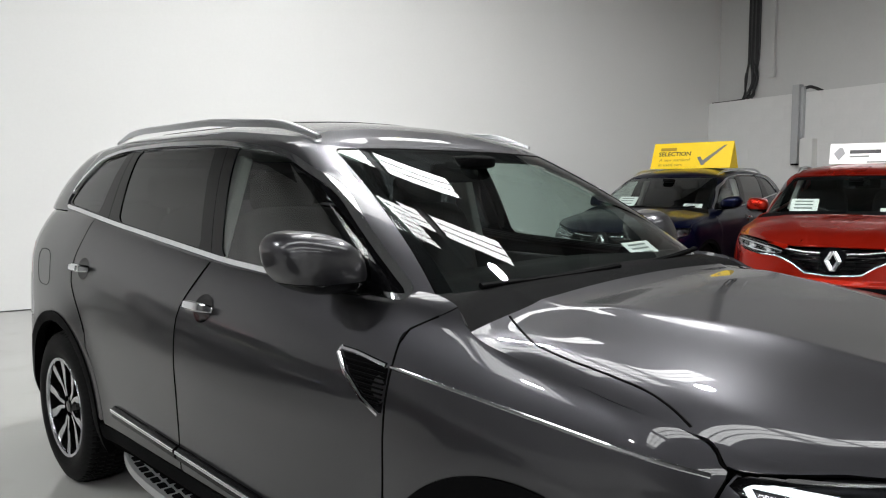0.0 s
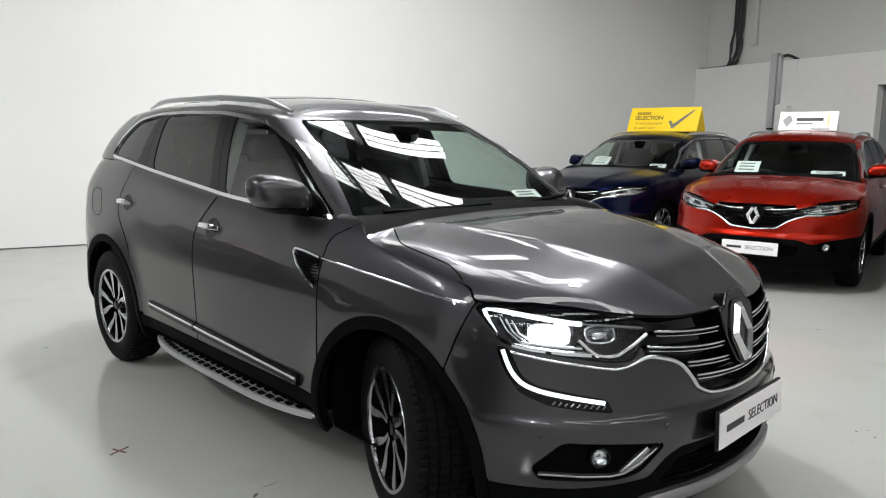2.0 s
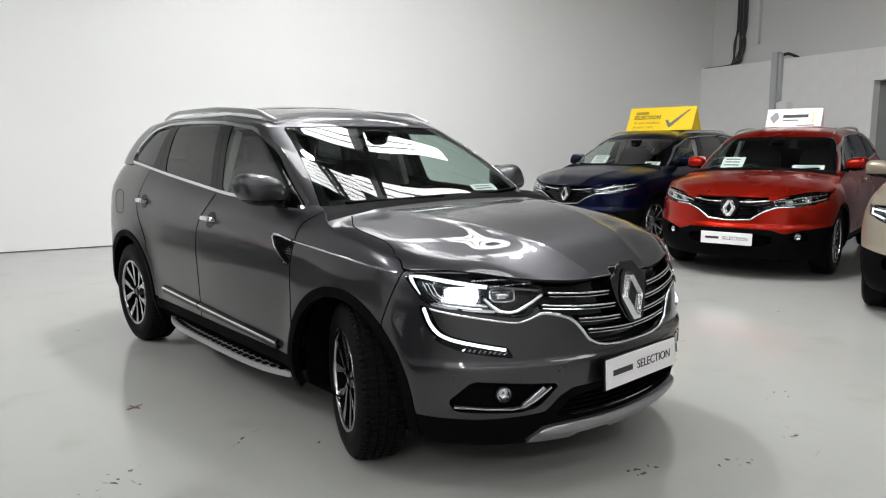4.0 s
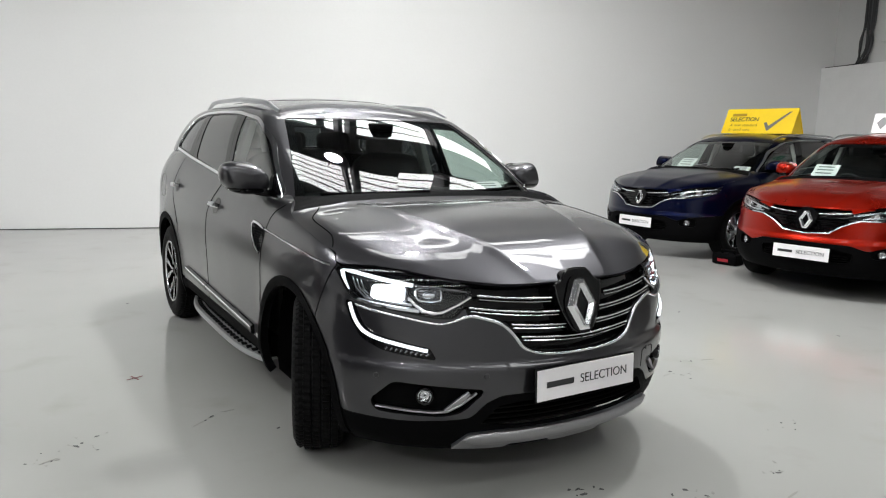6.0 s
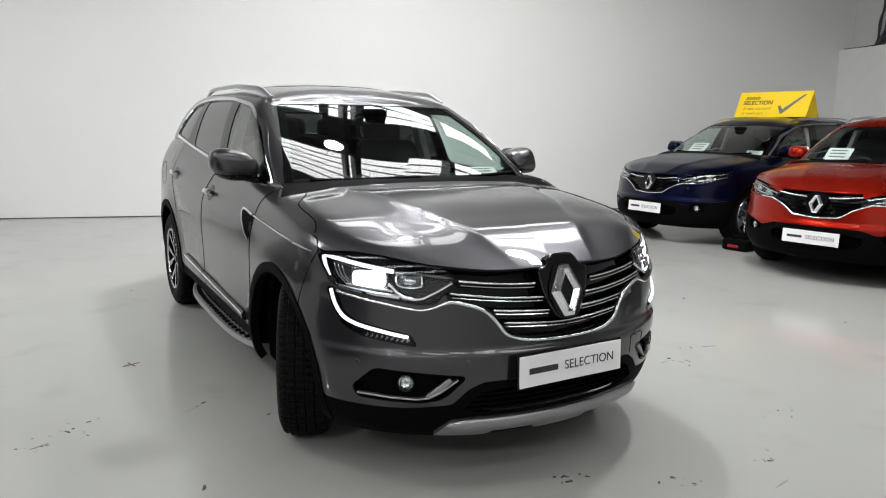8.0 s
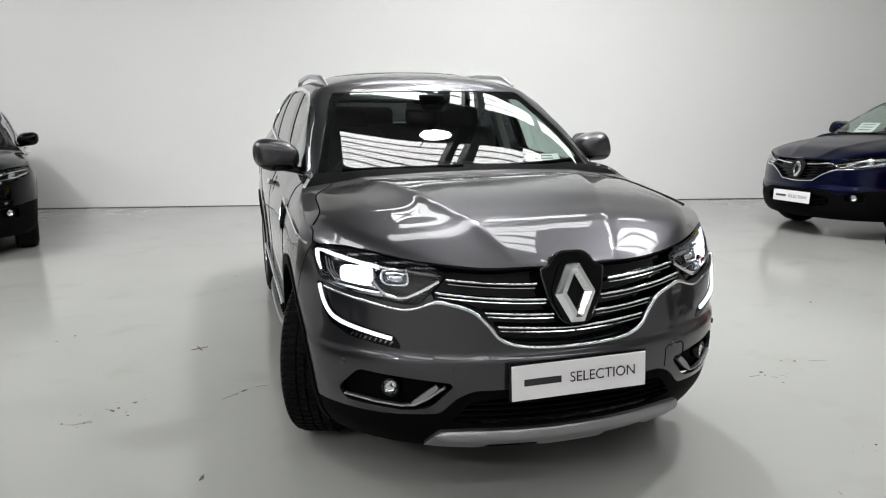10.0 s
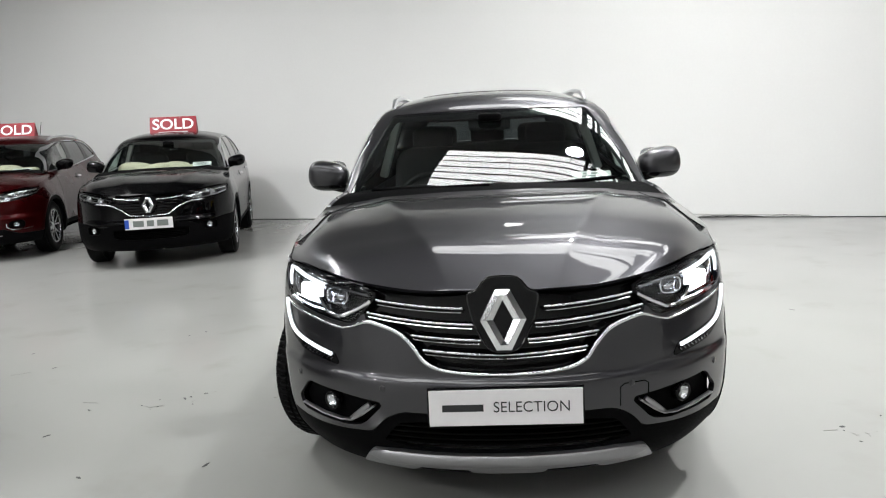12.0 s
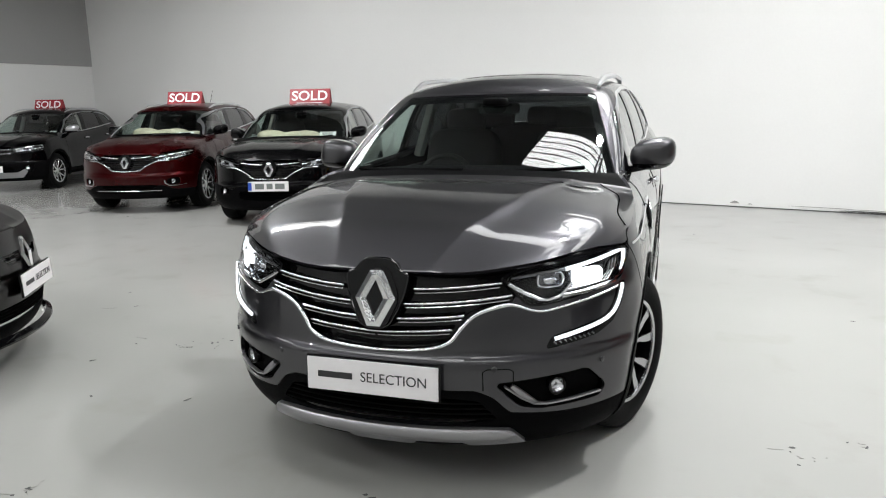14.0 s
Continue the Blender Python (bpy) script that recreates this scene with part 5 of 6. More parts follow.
def side_details(car, bs, color):
    """What only the grey car shows: dark beads for the gaps' shade, side vents, chrome lines, sill strips and steps."""
    for s in (-1, 1):
        sd = bs["side"]
        hood = [(y, z) for y, z in HOOD if z > 0.952 and y > -0.45 and z < bs["top_z"](y) - 0.006]
        pillar = [(1.455 - 0.08 * float(smoothstep(0.95, 1.15, z)), z) for z in np.linspace(0.41, 1.15, 20)]
        wing = [(0.355 - 0.14 * float(smoothstep(1.05, 1.15, z)), z) for z in np.linspace(0.41, 1.11, 20)]
        back = [(2.30 + 0.16 * float(smoothstep(0.75, 1.0, z)) - 0.04 * float(smoothstep(1.0, 1.2, z)), z) for z in np.linspace(0.78, 1.22, 14)]
        # near-black beads darken the panel gaps in place of real shade
        for line in (hood, pillar, wing, back):
            pts, nr = zip(*[bs["skin"](y, z, s, -0.0010) for y, z in line])
            sweep("gap_shade", pts, nr, ring_prof(0.0034, 6), VOID, car)
        # shut line between the bonnet and the wing's crown, its shade drawn as a dark bead
        C, CN, _ = bs["bonnet"]
        flat, up = C.reshape(-1, 3), CN.reshape(-1, 3)
        knots = np.array([(0.690, 0.150), (0.713, 0.112), (0.752, 0.055), (0.784, 0.0), (0.796, -0.08), (0.797, -0.17), (0.803, -0.275), (0.822, -0.335), (0.843, -0.378)])
        along = np.linspace(0, len(knots) - 1, 60)
        line = np.stack([np.interp(along, range(len(knots)), knots[:, i]) for i in (0, 1)], 1)
        for _ in range(6):
            line[1:-1] = (line[:-2] + 2 * line[1:-1] + line[2:]) / 4
        pts, nr = [], []
        for x, y in line:
            gap2 = (flat[:, 0] - s * x) ** 2 + (flat[:, 1] - y) ** 2
            near = np.argsort(gap2)[:6]
            w = 1 / (gap2[near] + 1e-7)
            pts.append((s * x, y, float((flat[near, 2] * w).sum() / w.sum()) - 0.0008))
            nr.append(tuple(up[near[0]]))
        sweep("gap_shade", pts, nr, ring_prof(0.0034, 6), VOID, car)
        # vent in the front door's corner, framed in chrome
        tri = [(0.545, 0.992), (0.40, 0.985), (0.362, 0.975), (0.362, 0.872), (0.40, 0.885), (0.50, 0.945)]
        v = [sd(y, z, s, 0.0025)[0] for y, z in tri]
        vent = mesh_part("side_vent", v, [list(range(6)) if s < 0 else list(range(6))[::-1]], PLASTIC, car, "black side vent in a chrome frame", smooth=False)
        for z in np.linspace(0.892, 0.975, 8):
            y1 = 0.53 if z > 0.965 else 0.40 + (z - 0.88) * 1.35
            pts, nr = zip(*[sd(y, z, s, 0.005) for y in np.linspace(0.366, y1, 5)])
            sweep("vent_slat", pts, nr, bar_prof(0.005, 0.008), PLASTIC, vent)
        path = [(0.366, 0.868), (0.43, 0.893), (0.51, 0.942), (0.552, 0.985), (0.545, 0.998), (0.48, 0.996), (0.366, 0.983)]
        pts, nr = zip(*[sd(y, z, s, 0.006) for y, z in path])
        sweep("vent_frame", pts, nr, bar_prof(0.013, 0.014), CHROME, vent)
        pts, nr = zip(*[bs["skin"](0.352 - t * 0.78, 0.982 - 0.040 * t - 0.004 * t * t, s, 0.004) for t in np.linspace(0, 1, 30)])
        sweep("chrome_wing_line", pts, nr, bar_prof(0.009, 0.009), CHROME, car)
        # black wedge and bright strip low on the doors
        for y0, y1 in ((0.50, 1.447), (1.463, 2.02)):
            pts, nr = zip(*[sd(y, 0.442 + 0.032 * (y - 0.5), s, 0.008) for y in np.linspace(y0, y1, 20)])
            st = sweep("door_strip", pts, nr, bar_prof(0.050, 0.022, 0.4), GLOSSBLACK, car)
            pts, nr = zip(*[sd(y, 0.452 + 0.032 * (y - 0.5), s, 0.020) for y in np.linspace(y0, y1, 20)])
            sweep("bright_strip", pts, nr, bar_prof(0.014, 0.010), CHROME, st)
        # side step: a bowed silver board with dark pads
        step = new("side_step")
        step.parent = car
        yy = np.linspace(0.50, 2.10, 41)
        bow = lambda y: 0.075 * (1 - ((y - 1.3) / 0.80) ** 4)
        pts = [(s * (0.845 + bow(y)), y, 0.272) for y in yy]
        sweep("nosing", pts, [(0, 0, 1)] * 41, [(-0.010, -0.018), (0.008, -0.018), (0.010, -0.004), (0.006, 0.009), (-0.006, 0.010), (-0.010, -0.004)], STEPALU, step, "satin aluminium nosing")
        pts = [(s * (0.790 + bow(y)), y, 0.270) for y in yy]
        sweep("board", pts, [(0, 0, 1)] * 41, bar_prof(0.12, 0.014), STEPALU, step)
        for i, y in enumerate(np.linspace(0.60, 2.0, 22)):
            for r in range(2):
                x = 0.838 + bow(y) - 0.024 - 0.044 * r
                bm = box_bm((0.030, 0.044, 0.008), (s * x, y + (0.014 if r else 0), 0.2785), 0.002, Matrix.Rotation(radians(s * 7), 4, "Z"), 1)
                part("rubber_pad", bm, PLASTIC, step)
        # fuel flap and seams
        if s < 0:
            pts, nr = zip(*[sd(2.83 + 0.085 * math.copysign(abs(math.cos(t)) ** 0.6, math.cos(t)), 1.02 + 0.085 * math.copysign(abs(math.sin(t)) ** 0.6, math.sin(t)), s, -0.0005) for t in np.linspace(0, 2 * math.pi, 41)[:-1]])
            sweep("fuel_flap_seam", pts, nr, ring_prof(0.002, 6), VOID, car, closed=True)


# ---- the hall ----
HALL = pose(0, 8.15, 0, 0, 0, -15.6)  # x along the back wall, its face at y = 0, the room at y < 0
XL, XR, YN, TOP = -13.98, 11.82, -19.0, 6.4
WALLPAINT = mat("white_wall_paint", (0.80, 0.80, 0.79), 0.62, grain=0.02, scale=30, var=0.03, var_scale=0.7, bump=0.05, bump_scale=60)
BLOCKPAINT = mat("white_painted_block", (0.78, 0.78, 0.77), 0.6, grain=0.03, scale=40, var=0.03, var_scale=2, bump=0.35, bump_scale=90)
GREYWALL = mat("pale_grey_cladding", (0.62, 0.62, 0.61), 0.5, grain=0.03, scale=20, var=0.05, var_scale=0.6)
UPPERGREY = mat("mid_grey_cladding", (0.36, 0.36, 0.355), 0.5, grain=0.03, scale=20, var=0.05, var_scale=0.6)
# unseen wall, kept pale to throw light back on the cars' fronts
NEARWALL = mat("pale_near_wall", (0.74, 0.74, 0.73), 0.6, grain=0.04, scale=20, var=0.05, var_scale=0.7)
STEEL = mat("dark_roof_steel", (0.05, 0.05, 0.055), 0.5, grain=0.1, scale=20)
# unseen roof, kept dark to hold down stray light and reflections
DECK = mat("roof_deck", (0.10, 0.102, 0.106), 0.5, grain=0.04, scale=12)
ROOFLIGHT = mat("translucent_rooflight", (0.9, 0.95, 1.0), 0.5, emit=SKY_LIGHT, emit_color=(0.988, 0.995, 0.985))
BAY = mat("bay_lamp_glow", (1, 1, 1), 0.4, emit=BAY_LIGHT, emit_color=(0.985, 0.99, 0.99))
GALV = mat("galvanised_trunking", (0.50, 0.51, 0.52), 0.42, 0.5, grain=0.12, scale=60)
CABLE = mat("black_cable", (0.012, 0.012, 0.013), 0.5)
CABLE2 = mat("grey_cable", (0.06, 0.06, 0.062), 0.5)
DOORGREY = mat("dark_grey_steel_door", (0.11, 0.12, 0.135), 0.45, grain=0.06, scale=50, var=0.05, var_scale=2)
FRAMEGREY = mat("grey_door_frame", (0.20, 0.205, 0.21), 0.45, grain=0.06, scale=50)
WHITEBOX = mat("white_plastic_box", (0.78, 0.78, 0.76), 0.45)
JOINTGREY = mat("dusty_grey_edge", (0.30, 0.30, 0.29), 0.8)
DEBRIS = mat("dark_scuff", (0.05, 0.05, 0.05), 0.8)
REDTAPE = mat("red_tape_mark", (0.10, 0.02, 0.02), 0.7)


def floor_material():
    """Pale grey resin: cloudy gloss, dull scuffs and dirt with shapes of their own."""
    m = mat("grey_resin_floor", (0.50, 0.50, 0.485), 0.2)
    n, l = m.node_tree.nodes, m.node_tree.links
    b = n["Principled BSDF"]
    tc = n.new("ShaderNodeTexCoord")
    big, mid, fine = [n.new("ShaderNodeTexNoise") for _ in range(3)]
    for t, s, d in ((big, 0.35, 3), (mid, 2.2, 6), (fine, 60, 3)):
        t.inputs["Scale"].default_value, t.inputs["Detail"].default_value = s, d
        l.new(tc.outputs["Object"], t.inputs["Vector"])
    r = n.new("ShaderNodeValToRGB")
    r.color_ramp.elements[0].position, r.color_ramp.elements[1].position = 0.25, 0.8
    r.color_ramp.elements[0].color, r.color_ramp.elements[1].color = (0.308, 0.307, 0.293, 1), (0.372, 0.372, 0.360, 1)
    l.new(big.outputs["Fac"], r.inputs[0])
    r2 = n.new("ShaderNodeValToRGB")
    r2.color_ramp.elements[0].position, r2.color_ramp.elements[1].position = 0.26, 0.42
    r2.color_ramp.elements[0].color, r2.color_ramp.elements[1].color = (0.92, 0.912, 0.90, 1), (1, 1, 1, 1)
    l.new(mid.outputs["Fac"], r2.inputs[0])
    mx = n.new("ShaderNodeMix")
    mx.data_type, mx.blend_type = "RGBA", "MULTIPLY"
    mx.inputs[0].default_value = 1
    l.new(r.outputs[0], mx.inputs[6])
    l.new(r2.outputs[0], mx.inputs[7])
    l.new(mx.outputs[2], b.inputs["Base Color"])
    ro = n.new("ShaderNodeMapRange")
    ro.inputs["To Min"].default_value, ro.inputs["To Max"].default_value = 0.08, 0.20
    l.new(mid.outputs["Fac"], ro.inputs["Value"])
    l.new(ro.outputs[0], b.inputs["Roughness"])
    bp = n.new("ShaderNodeBump")
    bp.inputs["Strength"].default_value, bp.inputs["Distance"].default_value = 0.05, 0.002
    l.new(fine.outputs["Fac"], bp.inputs["Height"])
    l.new(bp.outputs[0], b.inputs["Normal"])
    return m


FLOOR = floor_material()


def hall_box(name, x0, x1, y0, y1, z0, z1, material, label="", parent=None, bevel=0.0, category=""):
    bm = box_bm((x1 - x0, y1 - y0, z1 - z0), ((x0 + x1) / 2, (y0 + y1) / 2, (z0 + z1) / 2), bevel)
    ob = part(name, bm, material, parent, label)
    if parent is None:
        ob.matrix_world = HALL
        if not category:
            tagged(ob, kind="structure")
        else:
            tagged(ob, category=category)
    return ob


hall_box("floor", XL - 0.5, XR + 0.7, YN - 0.3, 0.3, -0.2, 0.0, FLOOR, "glossy pale grey resin floor with scuffs and dirt")
hall_box("wall_back", XL - 0.5, XR + 0.7, 0.0, 0.3, 0.0, TOP, WALLPAINT, "plain white painted back wall")
hall_box("wall_right_upper", XR + 0.27, XR + 0.57, YN, -0.002, 2.90, TOP, GREYWALL, "pale grey upper wall")
hall_box("wall_left_lower", XL - 0.3, XL, YN, -0.002, 0.0, 2.71, WALLPAINT, "white lower side wall")
hall_box("wall_left_upper", XL - 0.3, XL + 0.03, YN, -0.002, 2.71, TOP, UPPERGREY, "grey clad upper side wall")
hall_box("wall_near", XL - 0.3, XR + 0.57, YN - 0.3, YN, 0.0, TOP, NEARWALL, "added pale wall out of view that closes the hall")
hall_box("ceiling", XL - 0.5, XR + 0.7, YN - 0.3, 0.3, TOP, TOP + 0.2, DECK, "added dark roof deck out of view")
hall_box("baseboard", XL, XR, -0.006, -0.001, 0.0, 0.012, DEBRIS, "thin dark joint along the wall's foot")
# the paint strip that has come loose along the wall's foot, with dirt caught under it
loose = random.Random(41)
for i, (x0, x1, za, zb, thick, m) in enumerate(((2.62, 4.25, 0.052, 0.034, 0.007, JOINTGREY), (3.25, 4.12, 0.018, 0.012, 0.014, DEBRIS), (4.15, 4.75, 0.030, 0.022, 0.012, JOINTGREY), (1.86, 1.98, 0.052, 0.050, 0.030, JOINTGREY), (2.10, 2.16, 0.044, 0.044, 0.012, JOINTGREY))):
    bm, n = bmesh.new(), 14
    rows = []
    for k in range(n + 1):
        u = k / n
        x, z = x0 + (x1 - x0) * u, za + (zb - za) * u + loose.uniform(-0.003, 0.003)
        h = thick * (0.25 + math.sin(math.pi * u) ** 0.6) * loose.uniform(0.6, 1.1)
        rows.append([bm.verts.new(v) for v in ((x, -0.001, z), (x, -0.007, z), (x, -0.007, z + h), (x, -0.001, z + h))])
    for a, b in zip(rows, rows[1:]):
        for k in range(4):
            bm.faces.new((a[k], a[(k + 1) % 4], b[(k + 1) % 4], b[k]))
    bm.faces.new(rows[0][::-1])
    bm.faces.new(rows[-1])
    bmesh.ops.recalc_face_normals(bm, faces=bm.faces)
    ob = part("trim_%d" % (i + 1), bm, m, None, "loose dirty paint edge along the wall's foot")
    ob.matrix_world = HALL
    tagged(ob, kind="structure")

# block wall on the right with a doorway
DY0, DY1, DZ = -5.10, -3.68, 2.38
wall_blocks = hall_box("wall_right_lower", XR + 0.012, XR + 0.27, DY1, -0.002, 0.0, 2.90, BLOCKPAINT, "white painted block wall")
hall_box("wall_right_lower_near", XR + 0.012, XR + 0.27, YN, DY0, 0.0, 2.90, BLOCKPAINT, "white painted block wall")
wall_lintel = hall_box("wall_right_lintel", XR + 0.012, XR + 0.27, DY0, DY1, DZ, 2.90, BLOCKPAINT, "white painted lintel over a doorway")
hall_box("wall_door_recess", XR + 0.27, XR + 0.45, DY0 - 0.2, DY1 + 0.2, 0.0, 2.89, BLOCKPAINT, "dark wall behind the doorway")
door = hall_box("door_1", XR + 0.215, XR + 0.262, DY0 + 0.10, DY1 - 0.20, 0.01, 2.11, DOORGREY, "closed dark grey steel door in a grey frame", bevel=0.004)
hall_box("door_frame", XR + 0.16, XR + 0.268, DY1 - 0.20, DY1 - 0.003, 0.0, DZ - 0.004, FRAMEGREY, parent=door)
hall_box("door_frame", XR + 0.16, XR + 0.268, DY0 + 0.003, DY0 + 0.10, 0.0, DZ - 0.004, FRAMEGREY, parent=door)
hall_box("door_frame", XR + 0.165, XR + 0.268, DY0 + 0.10, DY1 - 0.20, 2.12, DZ - 0.004, FRAMEGREY, parent=door)
hall_box("door_handle", XR + 0.17, XR + 0.20, DY0 + 0.18, DY0 + 0.32, 1.02, 1.05, SATIN, parent=door, bevel=0.006)


def block_courses(name, wall, y0, y1, z0, z1):
    """Painted blocks, a little proud of the wall, in stretcher bond with narrow joints."""
    shared = {}
    bw, bh, j = 0.45, 0.225, 0.0009
    row = 0
    z = z0
    while z < z1 - 0.02:
        h = min(bh, z1 - z)
        y = y1 + (0.225 if row % 2 else 0.0)
        while y > y0:
            a, b = max(y - bw, y0), min(y, y1)
            if b - a > 0.02:
                key = (round(b - a, 3), round(h, 3))
                if key not in shared:
                    bm = box_bm((0.022, b - a - j, h - j), (0, 0, 0), 0.0006, None, 1)
                    me = bpy.data.meshes.new("block")
                    bm.to_mesh(me)
                    bm.free()
                    me.materials.append(BLOCKPAINT)
                    shared[key] = me
                ob = new("block", shared[key])
                ob.parent = wall
                ob.location = (XR + 0.011 + rng0.uniform(-0.0002, 0.0002), (a + b) / 2, z + h / 2)
            y -= bw
        z += bh
        row += 1


rng0 = random.Random(2)
# trunking, box and cables
tr = hall_box("cable_trunking", XR - 0.115, XR + 0.010, -1.915, -1.790, 1.72, 3.03, GALV, "galvanised steel cable trunking on the wall", bevel=0.004, category="trunking")
hall_box("side_cover", XR - 0.07, XR + 0.010, -1.965, -1.918, 2.15, 2.98, GALV, parent=tr, bevel=0.004)
# near-black block that stands for the shaded mouth of the trunking
hall_box("open_end", XR - 0.10, XR - 0.01, -1.908, -1.797, 1.69, 1.719, VOID, parent=tr)
hall_box("wall_box", XR - 0.14, XR + 0.010, -2.20, -1.968, 1.66, 2.12, WHITEBOX, "white plastic junction box on the wall", bevel=0.012, category="junction box")
hall_box("conduit", XR + 0.20, XR + 0.268, -1.20, -1.09, 3.27, TOP - 0.01, GREYWALL, "pale boxed conduit on the wall", bevel=0.006, category="conduit")


def cable(label, pts, r, m):
    bm_pts = [tuple(HALL @ Vector(p)) for p in pts]
    f = [curve(*[(i, p[k]) for i, p in enumerate(bm_pts)]) for k in range(3)]
    run = [tuple(float(g(t)) for g in f) for t in np.linspace(0, len(pts) - 1, 10 * len(pts))]
    ob = sweep("cable", run, [(-0.97, 0.24, 0.1)] * len(run), ring_prof(r, 7), m, None)
    return tagged(ob, label, "cable", "cables down the wall")


rng = random.Random(4)
for i in range(9):
    y = -0.655 - 0.028 * i
    m_ = (CABLE, CABLE, CABLE2)[i % 3]
    j = lambda a: rng.uniform(-a, a)
    cable("dark cable that runs down the wall to the ledge", [(XR + 0.25, y, TOP - 0.05), (XR + 0.245 + j(0.01), y + j(0.01), 4.6), (XR + 0.24 + j(0.015), y + j(0.015), 3.7), (XR + 0.22 + j(0.02), y + j(0.06), 3.3),
           (XR + 0.20 + j(0.03), y + j(0.05) + 0.02, 3.02), (XR + 0.17 + j(0.04), y + 0.10 + j(0.06), 2.925)], 0.015 + 0.004 * (i % 2), m_)
for i in range(3):
    cable("dark cable that lies along the ledge", [(XR + 0.12 + 0.03 * i, -0.66, 2.925), (XR + 0.10 + 0.03 * i, -0.35, 2.915), (XR + 0.08 + 0.03 * i, -0.02, 2.914)], 0.011, CABLE)
for i in range(3):
    cable("short cable beside the trunking", [(XR - 0.02 + 0.02 * i, -1.93, 2.95 + 0.02 * i), (XR + 0.03, -2.02, 2.97 + 0.015 * i), (XR + 0.10, -2.14 - 0.03 * i, 2.915)], 0.012, CABLE)

# exit sign and sounder
ex = hall_box("exit_sign", XR - 0.045, XR + 0.010, -4.33, -3.93, 2.49, 2.69, EXITGREEN, "green lit exit sign with white symbols", bevel=0.006, category="exit sign")
EXM = pose(XR - 0.047, -4.13, 2.59, 0, 0, -90)
flat_part("sign_arrow", [(-0.015, 0.05), (0.015, 0.05), (0.015, -0.01), (0.04, -0.01), (0, -0.055), (-0.04, -0.01), (-0.015, -0.01)], 0.001, SIGNWHITE, ex, EXM)
flat_part("sign_door", [(0.09, -0.06), (0.15, -0.06), (0.15, 0.06), (0.09, 0.06)], 0.001, SIGNWHITE, ex, EXM)
flat_part("sign_bar", [(-0.14, -0.02), (-0.08, -0.02), (-0.08, 0.02), (-0.14, 0.02)], 0.001, SIGNWHITE, ex, EXM)
v, f = lathe([(0.0, -0.05), (0.035, -0.05), (0.045, -0.03), (0.055, -0.03), (0.06, 0.0)], 24)
sd_ = mesh_part("wall_sounder", v, f, WHITEBOX)
sd_.matrix_world = HALL @ pose(XR + 0.012, -4.44, 2.61)
tagged(sd_, "small round white alarm sounder on the wall", "alarm sounder")

# roof: rafters, purlins, rooflight strips, bay lamps
for i, (x, w) in enumerate(((-8.0, 0.10), (-3.6, 0.10), (3.12, 0.04), (3.36, 0.06), (4.85, 0.05), (9.2, 0.10))):
    hall_box("rafter_%d" % (i + 1), x - w, x + w, YN, -0.01, TOP - 0.34, TOP - 0.002, STEEL, "dark steel roof rafter")
for i, y in enumerate((-17.6, -15.2, -14.4, -11.6, -10.6, -7.6, -6.7, -3.7, -1.60, -0.60)):
    hall_box("purlin_%d" % (i + 1), XL, XR, y - 0.09, y + 0.09, TOP - 0.20, TOP - 0.003, DECK, "roof purlin")
# the last two strips are additions behind the camera that brighten the near half
STRIPS = [(0.8, 4.3, -6.05, -4.7), (4.3, 7.0, -5.3, -4.5), (2.9, 6.8, -2.9, -2.1), (1.1, 2.7, -2.9, -1.8), (-7.2, -3.9, -5.6, -3.2), (0.6, 3.8, -1.42, -1.05), (-9.0, 9.5, -9.35, -8.6), (-9.0, 9.5, -13.4, -12.6), (-9.0, 9.5, -17.3, -16.5)]
for i, (x0, x1, y0, y1) in enumerate(STRIPS):
    hall_box("rooflight_%d" % (i + 1), x0, x1, y0, y1, TOP - 0.012, TOP - 0.004, ROOFLIGHT, "translucent ribbed rooflight out of view, daylit")
    n_rib = int((y1 - y0) / 0.2)
    for k in range(1, n_rib):
        y = y0 + (y1 - y0) * k / n_rib
        hall_box("rooflight_rib", x0, x1, y - 0.020, y + 0.020, TOP - 0.028, TOP - 0.013, DECK)


def bay_lamp(x, y):
    lamp = new("bay_lamp")
    tagged(lamp, "round high-bay lamp out of view under the roof, lit", "ceiling lamp", "high-bay lamps")
    lamp.matrix_world = HALL @ pose(x, y, TOP - 0.95)
    def up(pr, name, m):
        v, f = lathe(pr, 32)
        mesh_part(name, [(p[1], p[2], p[0]) for p in v], f, m, lamp)
    up([(0.20, 0.0), (0.19, 0.06), (0.12, 0.16), (0.07, 0.30), (0.0, 0.30)], "shade", SATIN)
    up([(0.0, 0.02), (0.185, 0.02)], "glow", BAY)
    part("rod", box_bm((0.02, 0.02, 0.66), (0, 0, 0.622)), STEEL, lamp)


# the last lamp is an unseen addition that lights the car's front
for x, y in ((2.7, -4.9), (-4.6, -5.6), (5.3, -6.2), (-9.0, -7.4), (-3.4, -15.2)):
    bay_lamp(x, y)


# ---- the cars ----
grey_car, grey_bs = car_body("dark grey metallic family SUV with lit headlights", GREY, q=1.0, face="large", header=0.995, lit=True, steps=True, wheels="two_tone", steer=-22.0, plate_x=-0.005, wheel_lift=0.021, pose_m=pose(0, -0.02, -0.021, 0.45))
side_details(grey_car, grey_bs, GREY)
sheet(grey_car, (0.52, 0.46, 1.165), (0.20, 0.09), -55, "white tax disc card behind the windscreen")

